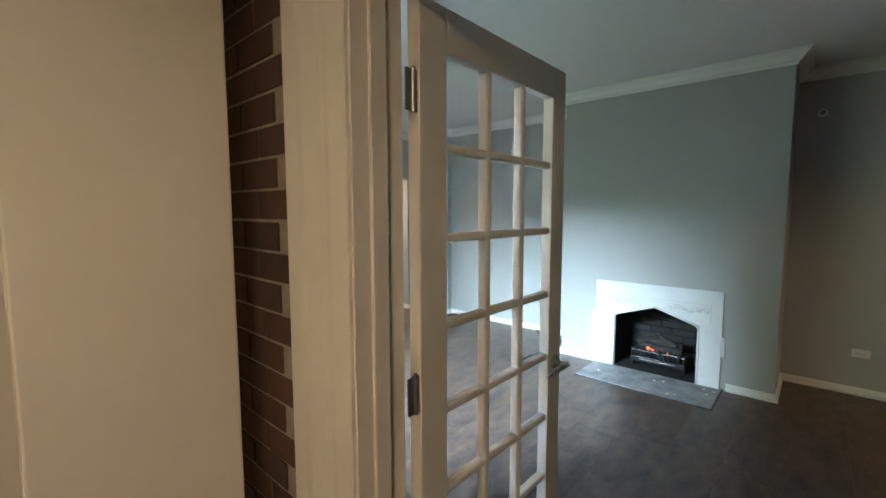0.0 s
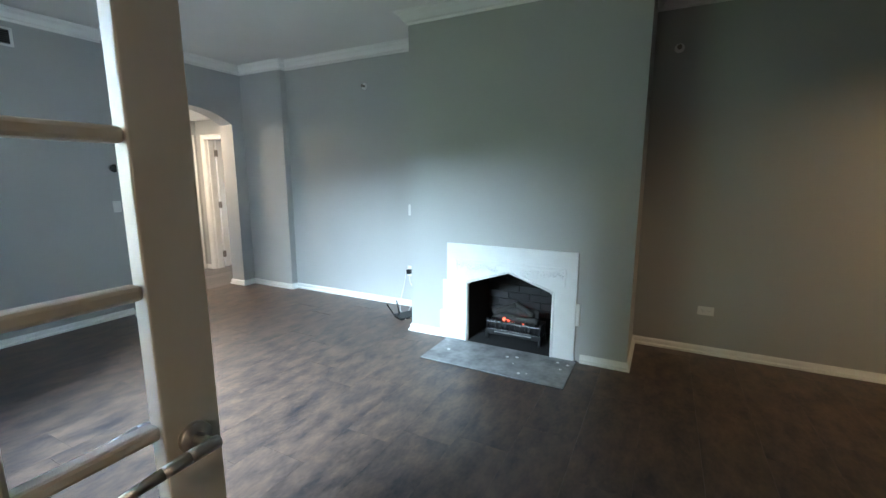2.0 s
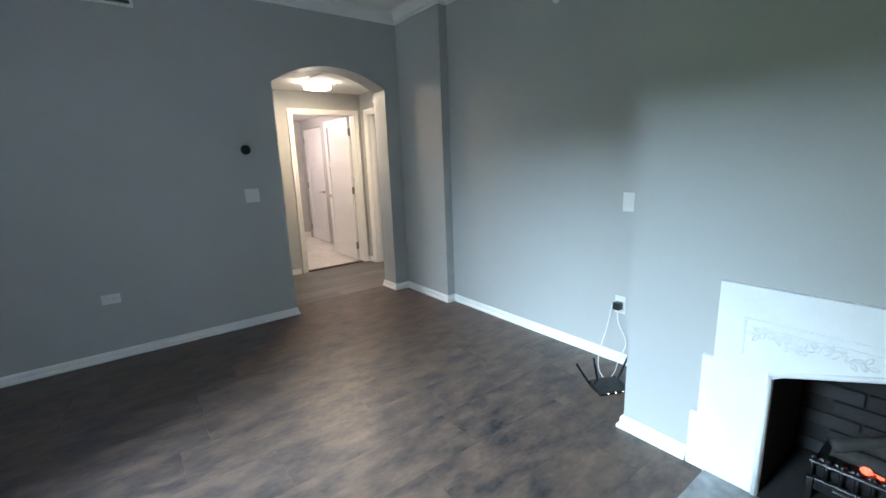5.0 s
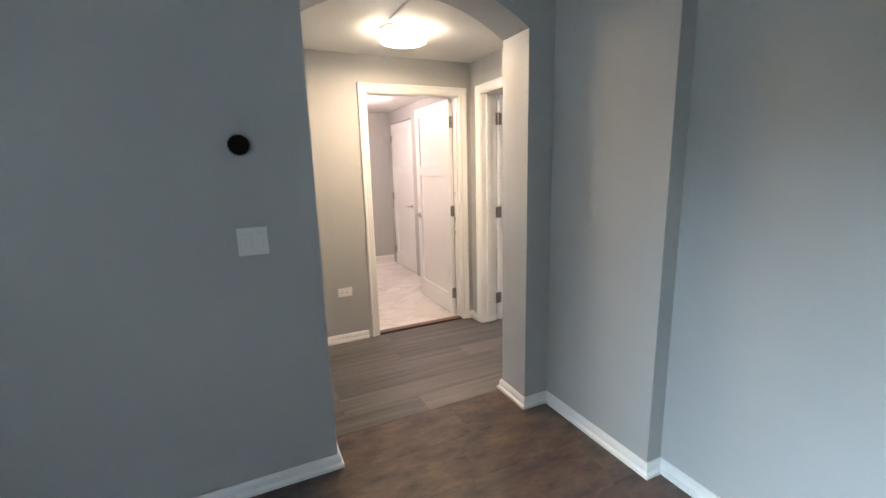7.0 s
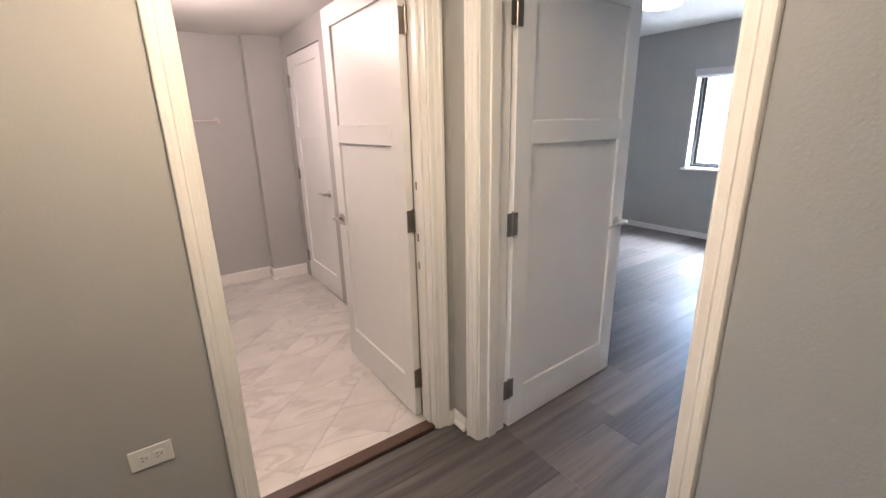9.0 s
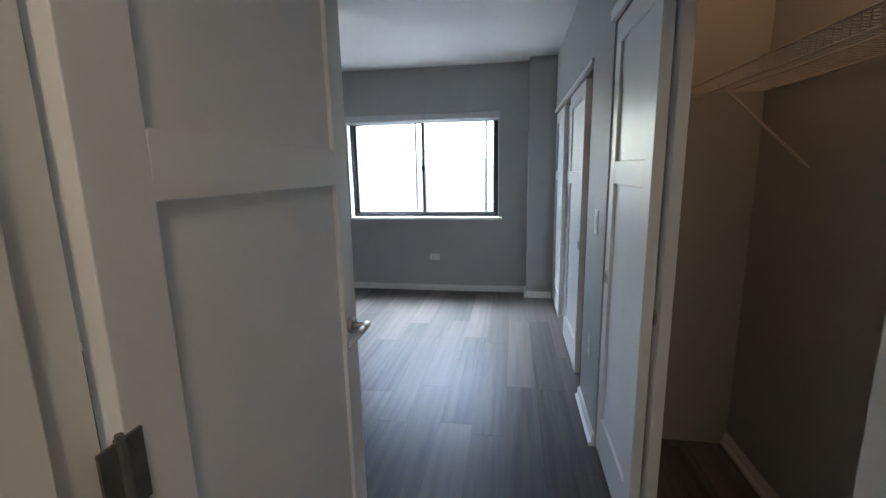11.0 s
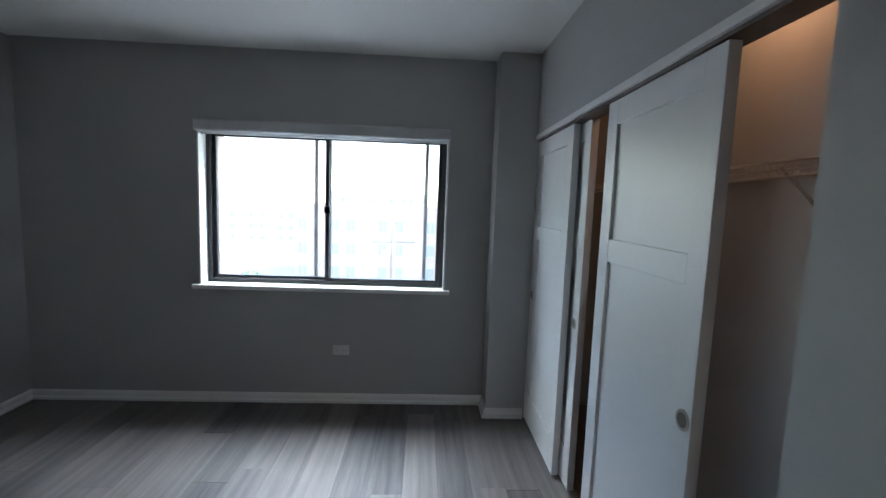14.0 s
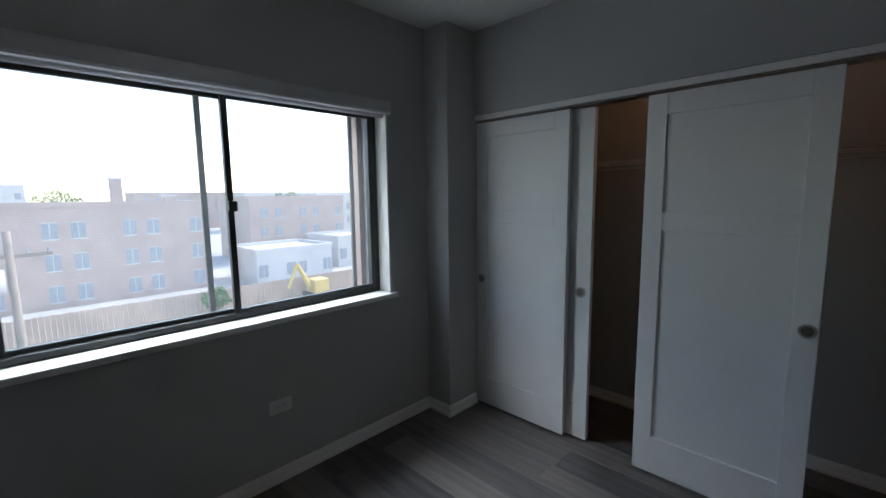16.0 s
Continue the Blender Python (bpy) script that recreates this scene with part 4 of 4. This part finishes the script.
building("long red brick apartment block", 62, 7.5, 31, 14, 9.7, CITYBRICK, 3, 10)
building("brick apartment block beyond the yard", 76, -27, 17, 14, 10.2, CITYBRICK, 3, 5)
building("pale stucco apartment block", 90, -48, 20, 14, 10.6, CITYGREY, 3, 6)
building("low pale garage building with a flat roof", 58, -17, 10, 9, 3.8, CITYGREY, 1, 4)
building("low white garage building", 62, -31, 11, 9, 4.2, CITYGREY, 1, 4)
building("distant tall apartment block in haze", 150, 22, 34, 16, 13.6, CITYGREY, 4, 10)
building("distant apartment block in haze", 140, -72, 60, 16, 11.5, CITYGREY, 3, 14)
building("distant brick apartment block in haze", 170, -40, 40, 16, 12, CITYBRICK, 3, 9)
building("pale apartment block beyond parked cars", 120, 52, 34, 16, 8.6, CITYGREY, 3, 9)
for x, y, h in ((64, -0.2, 2.9), (66, 12, 1.2), (64, -5, 1.1)):
    c = thing("chimney_stack", "brick chimney stack on the apartment roof", "chimney", (x, y, 0.6))
    part("shaft", box(-0.5, -0.5, 0, 0.5, 0.5, h, 0.05), CITYBRICK, c)
    part("cap", box(-0.6, -0.6, h, 0.6, 0.6, h + 0.2, 0.04), CITYGREY, c)

fence = thing("timber_fence", "long orange brown timber fence along the yard", "fence", (48, 0, -9))
bm = bmesh.new()
for i in range(280):
    y = -42 + i * 0.32
    add_box(bm, -0.02, y, 0.05, 0.02, y + 0.30, 2.3 + 0.03 * math.sin(i * 2.3))
tagged(part("boards", bm, FENCE, fence), kind="stuff")
part("rail", box(0.025, -42, 1.7, 0.1, 47.5, 1.8), FENCE, fence)


def utility_pole(x, y, h):
    p = thing("utility_pole", "weathered wooden utility pole with a crossarm", "utility pole", (x, y, -9), 8, "utility poles")
    part("post", rod(bmesh.new(), (0, 0, 0), (0, 0, h), 0.17, 12, 0.12), POLE, p, "", True)
    part("crossarm", box(-0.06, -1.2, h - 1.0, 0.06, 1.2, h - 0.86), POLE, p)
    part("transformer", rod(bmesh.new(), (0.0, 0.42, h - 2.3), (0.0, 0.42, h - 1.4), 0.24, 16), CITYGREY, p, "grey transformer can", True)
    for y2 in (-1.1, -0.5, 0.5, 1.1):
        part("insulator", rod(bmesh.new(), (0, y2, h - 0.86), (0, y2, h - 0.7), 0.04, 8), CITYWIN, p)
    return p


utility_pole(30, 8.05, 9.3)


def car(x, y, rz, label):
    c = thing("parked_car", label, "car", (x, y, -9), rz, "parked cars")
    bm = bmesh.new()
    prof = ((-2.1, 0.35), (-2.15, 0.75), (-1.3, 0.92), (-0.7, 1.42), (0.8, 1.45), (1.5, 0.98), (2.1, 0.85), (2.15, 0.35))
    a = [bm.verts.new((u, -0.85 + (0.14 if v > 1.2 else 0), v)) for u, v in prof]
    b = [bm.verts.new((u, 0.85 - (0.14 if v > 1.2 else 0), v)) for u, v in prof]
    for i in range(len(prof)):
        j = (i + 1) % len(prof)
        bm.faces.new((a[i], a[j], b[j], b[i]))
    bm.faces.new(a)
    bm.faces.new(b[::-1])
    part("body", bm, CARPAINT, c)
    part("side_window", boxes((-0.75, -0.86, 0.95, 0.95, 0.86, 1.3)), SCREEN, c, "dark windows")
    for u in (-1.3, 1.3):
        for s in (-1, 1):
            part("wheel", rod(bmesh.new(), (u, s * 0.68, 0.33), (u, s * 0.88, 0.33), 0.33, 18), BLACKP, c, "black tyre")


for i, (x, y, rz) in enumerate(((50, 25, 80), (53, 28.5, 84), (42, 6.5, 95), (47, 31.5, 100), (56, 33, 80))):
    car(x, y, rz, "pale parked car in the yard behind the building")

dig = thing("excavator", "yellow excavator arm standing in the yard", "excavator", (46.5, -13.5, -9))
part("tracks", boxes((-1.3, -1.1, 0, 1.3, -0.6, 0.8), (-1.3, 0.6, 0, 1.3, 1.1, 0.8)), BLACKP, dig)
part("cab", box(-0.8, -0.8, 0.8, 0.8, 0.8, 2.2, 0.1), YELLOW, dig)
part("boom", rod(bmesh.new(), (0, 0.9, 1.5), (0, 2.2, 3.9), 0.28, 8, 0.2), YELLOW, dig)
part("arm", rod(bmesh.new(), (0, 2.2, 3.9), (0, 3.2, 1.6), 0.2, 8, 0.14), YELLOW, dig)


def tree(x, y, h, r, seed, leaves=900, label="leafy spring tree in the yard", size=1.0, tall=0.75):
    rg = random.Random(seed)
    t = thing("tree", label, "tree", (x, y, -9), 0, "yard trees")
    bm = rod(bmesh.new(), (0, 0, 0), (0.1, 0, h * 0.55), 0.22, 10, 0.13)
    for i in range(6):
        a = i * 1.05 + rg.random()
        rod(bm, (0.08, 0, h * (0.35 + 0.03 * i)), (math.cos(a) * r * 0.7, math.sin(a) * r * 0.7, h * (0.6 + 0.05 * i)), 0.08, 6, 0.03)
    part("trunk", bm, POLE, t)
    bm = bmesh.new()
    for i in range(leaves):
        d = Vector((rg.gauss(0, 1), rg.gauss(0, 1), rg.gauss(0, 1))).normalized() * r * (0.35 + 0.65 * rg.random() ** 0.5)
        p = Vector((d.x, d.y, d.z * tall + h * 0.72)) + 0.5 * noise.noise_vector(d)
        s = (0.16 + 0.14 * rg.random()) * size
        u = Vector((rg.gauss(0, 1), rg.gauss(0, 1), rg.gauss(0, 1))).normalized()
        w = u.orthogonal().normalized()
        bm.faces.new([bm.verts.new(c) for c in (p - u * s, p + w * s * 0.6, p + u * s, p - w * s * 0.6)])
    part("crown", bm, LEAF, t)


for x, y, h, r, sd in ((45, 22, 3.6, 1.5, 1), (46, 11, 2.6, 1.1, 2), (100, -36, 12, 4.5, 3), (102, -46, 11, 4.2, 4), (46.8, -4, 2.4, 1.0, 5), (110, 2, 12.5, 4.5, 6)):
    tree(x, y, h, r, sd)

# unseen trees, crowns sized to keep low sky and ground light out of the window
for y, sd in ((-11, 21), (-3.8, 22), (3.2, 23), (10.2, 24)):
    tree(-10, y, 14, 5.8, sd, 12000, "unseen tall green tree screening the living room window from sky light", 1.8, 1.35)

# ---- pieces: bricks, planks, tiles ----
bme = mesh_of(box(-0.012, -0.1, -0.0395, 0.0, 0.1, 0.0395, 0.004), "brick", BRICK)
rb = random.Random(2)
for j in range(29):
    for i in range(3):
        y = 1.36 + i * 0.208 - (0.104 if j % 2 else 0.0)
        if y < 1.33:
            continue
        ob = new("brick", bme)
        ob.matrix_world = pose(0.3985 + 0.001 * rb.random(), y, 0.045 + j * 0.087 + 0.002 * rb.random(), 0, 0.3 * rb.gauss(0, 1), 0.4 * rb.gauss(0, 1))
        ob.parent = wall_brick


def planks(parent, x0, x1, y0, y1, length, width, material, name, seed, skip=()):
    """Planks along x as objects on shared meshes; the ends at the walls are cut."""
    rg = random.Random(seed)
    cache = {}
    y, row = y0, 0
    while y < y1 - 0.005:
        w = min(width, y1 - y)
        x = x0 - rg.random() * length * 0.9
        while x < x1 - 0.01:
            a, b = max(x, x0), min(x + length, x1)
            x += length
            if b - a < 0.03:
                continue
            if any(a >= s[0] and b <= s[1] and y >= s[2] and y + w <= s[3] for s in skip):
                continue
            key = (round(b - a, 2), round(w, 3))
            if key not in cache:
                L = key[0] / 2 - 0.0004
                cache[key] = mesh_of(box(-L, -w / 2 + 0.0003, -0.006, L, w / 2 - 0.0003, 0.0, 0.0005), name, material)
            ob = new(name, cache[key])
            ob.location = ((a + b) / 2, y + w / 2, 0.0)
            ob.parent = parent
        y += width
        row += 1


planks(floor_living, 0.55, 4.87, -1.2, 5.526, 0.92, 0.305, DARKWOOD, "plank", 11)
planks(floor_living, -2.3, 0.55, -1.2, 1.85, 0.92, 0.305, DARKWOOD, "plank", 12)
planks(floor_living, 0.55, 4.87, -3.6, -1.2, 0.92, 0.305, DARKWOOD, "plank", 17)
planks(floor_hall, -0.5, 5.255, 5.526, 6.79, 1.22, 0.18, GREYWOOD, "plank", 13)
planks(floor_hall, -0.5, 3.33, 6.91, 9.8, 1.22, 0.18, GREYWOOD, "plank", 15)
planks(floor_bed, 5.255, 9.58, 5.07, 9.55, 1.22, 0.18, GREYWOOD, "plank", 14)


def clip(poly, axis, limit, sign):
    """The part of a flat outline on one side of a limit."""
    out = []
    for a, b in zip(poly, poly[1:] + poly[:1]):
        da, db = sign * (a[axis] - limit), sign * (b[axis] - limit)
        if da <= 0:
            out.append(a)
        if da * db < 0:
            k = da / (da - db)
            out.append((a[0] + (b[0] - a[0]) * k, a[1] + (b[1] - a[1]) * k))
    return out


def diagonal_tiles(parent, x0, x1, y0, y1, length, width, material):
    """Tiles in half bond, laid at 45 degrees and cut at the walls."""
    c = math.sqrt(0.5)
    for row in range(-14, 15):
        for col in range(-8, 9):
            u0, v0 = (col + 0.5 * (row % 2)) * length, row * width
            corners = [(u0 + 0.001, v0 + 0.001), (u0 + length - 0.001, v0 + 0.001), (u0 + length - 0.001, v0 + width - 0.001), (u0 + 0.001, v0 + width - 0.001)]
            poly = [(4.35 + (u - v) * c, 8.2 + (u + v) * c) for u, v in corners]
            for axis, limit, sign in ((0, x0, -1), (0, x1, 1), (1, y0, -1), (1, y1, 1)):
                poly = clip(poly, axis, limit, sign)
            if len(poly) < 3:
                continue
            cx, cy = sum(q[0] for q in poly) / len(poly), sum(q[1] for q in poly) / len(poly)
            bm = strip([(q[0] - cx, q[1] - cy, -0.006) for q in poly], [(q[0] - cx, q[1] - cy, 0.0) for q in poly])
            ob = new("tile", mesh_of(bm, "tile", material))
            ob.location = (cx, cy, 0)
            ob.parent = parent


diagonal_tiles(floor_bath, 3.46, 5.25, 6.86, 9.62, 0.61, 0.305, MARBLE)
structure("floor_side_room", boxes((-0.6, 6.85, -0.12, 3.4, 9.9, -0.0062)), JOINT, "plank floor base of the side room", "floor")
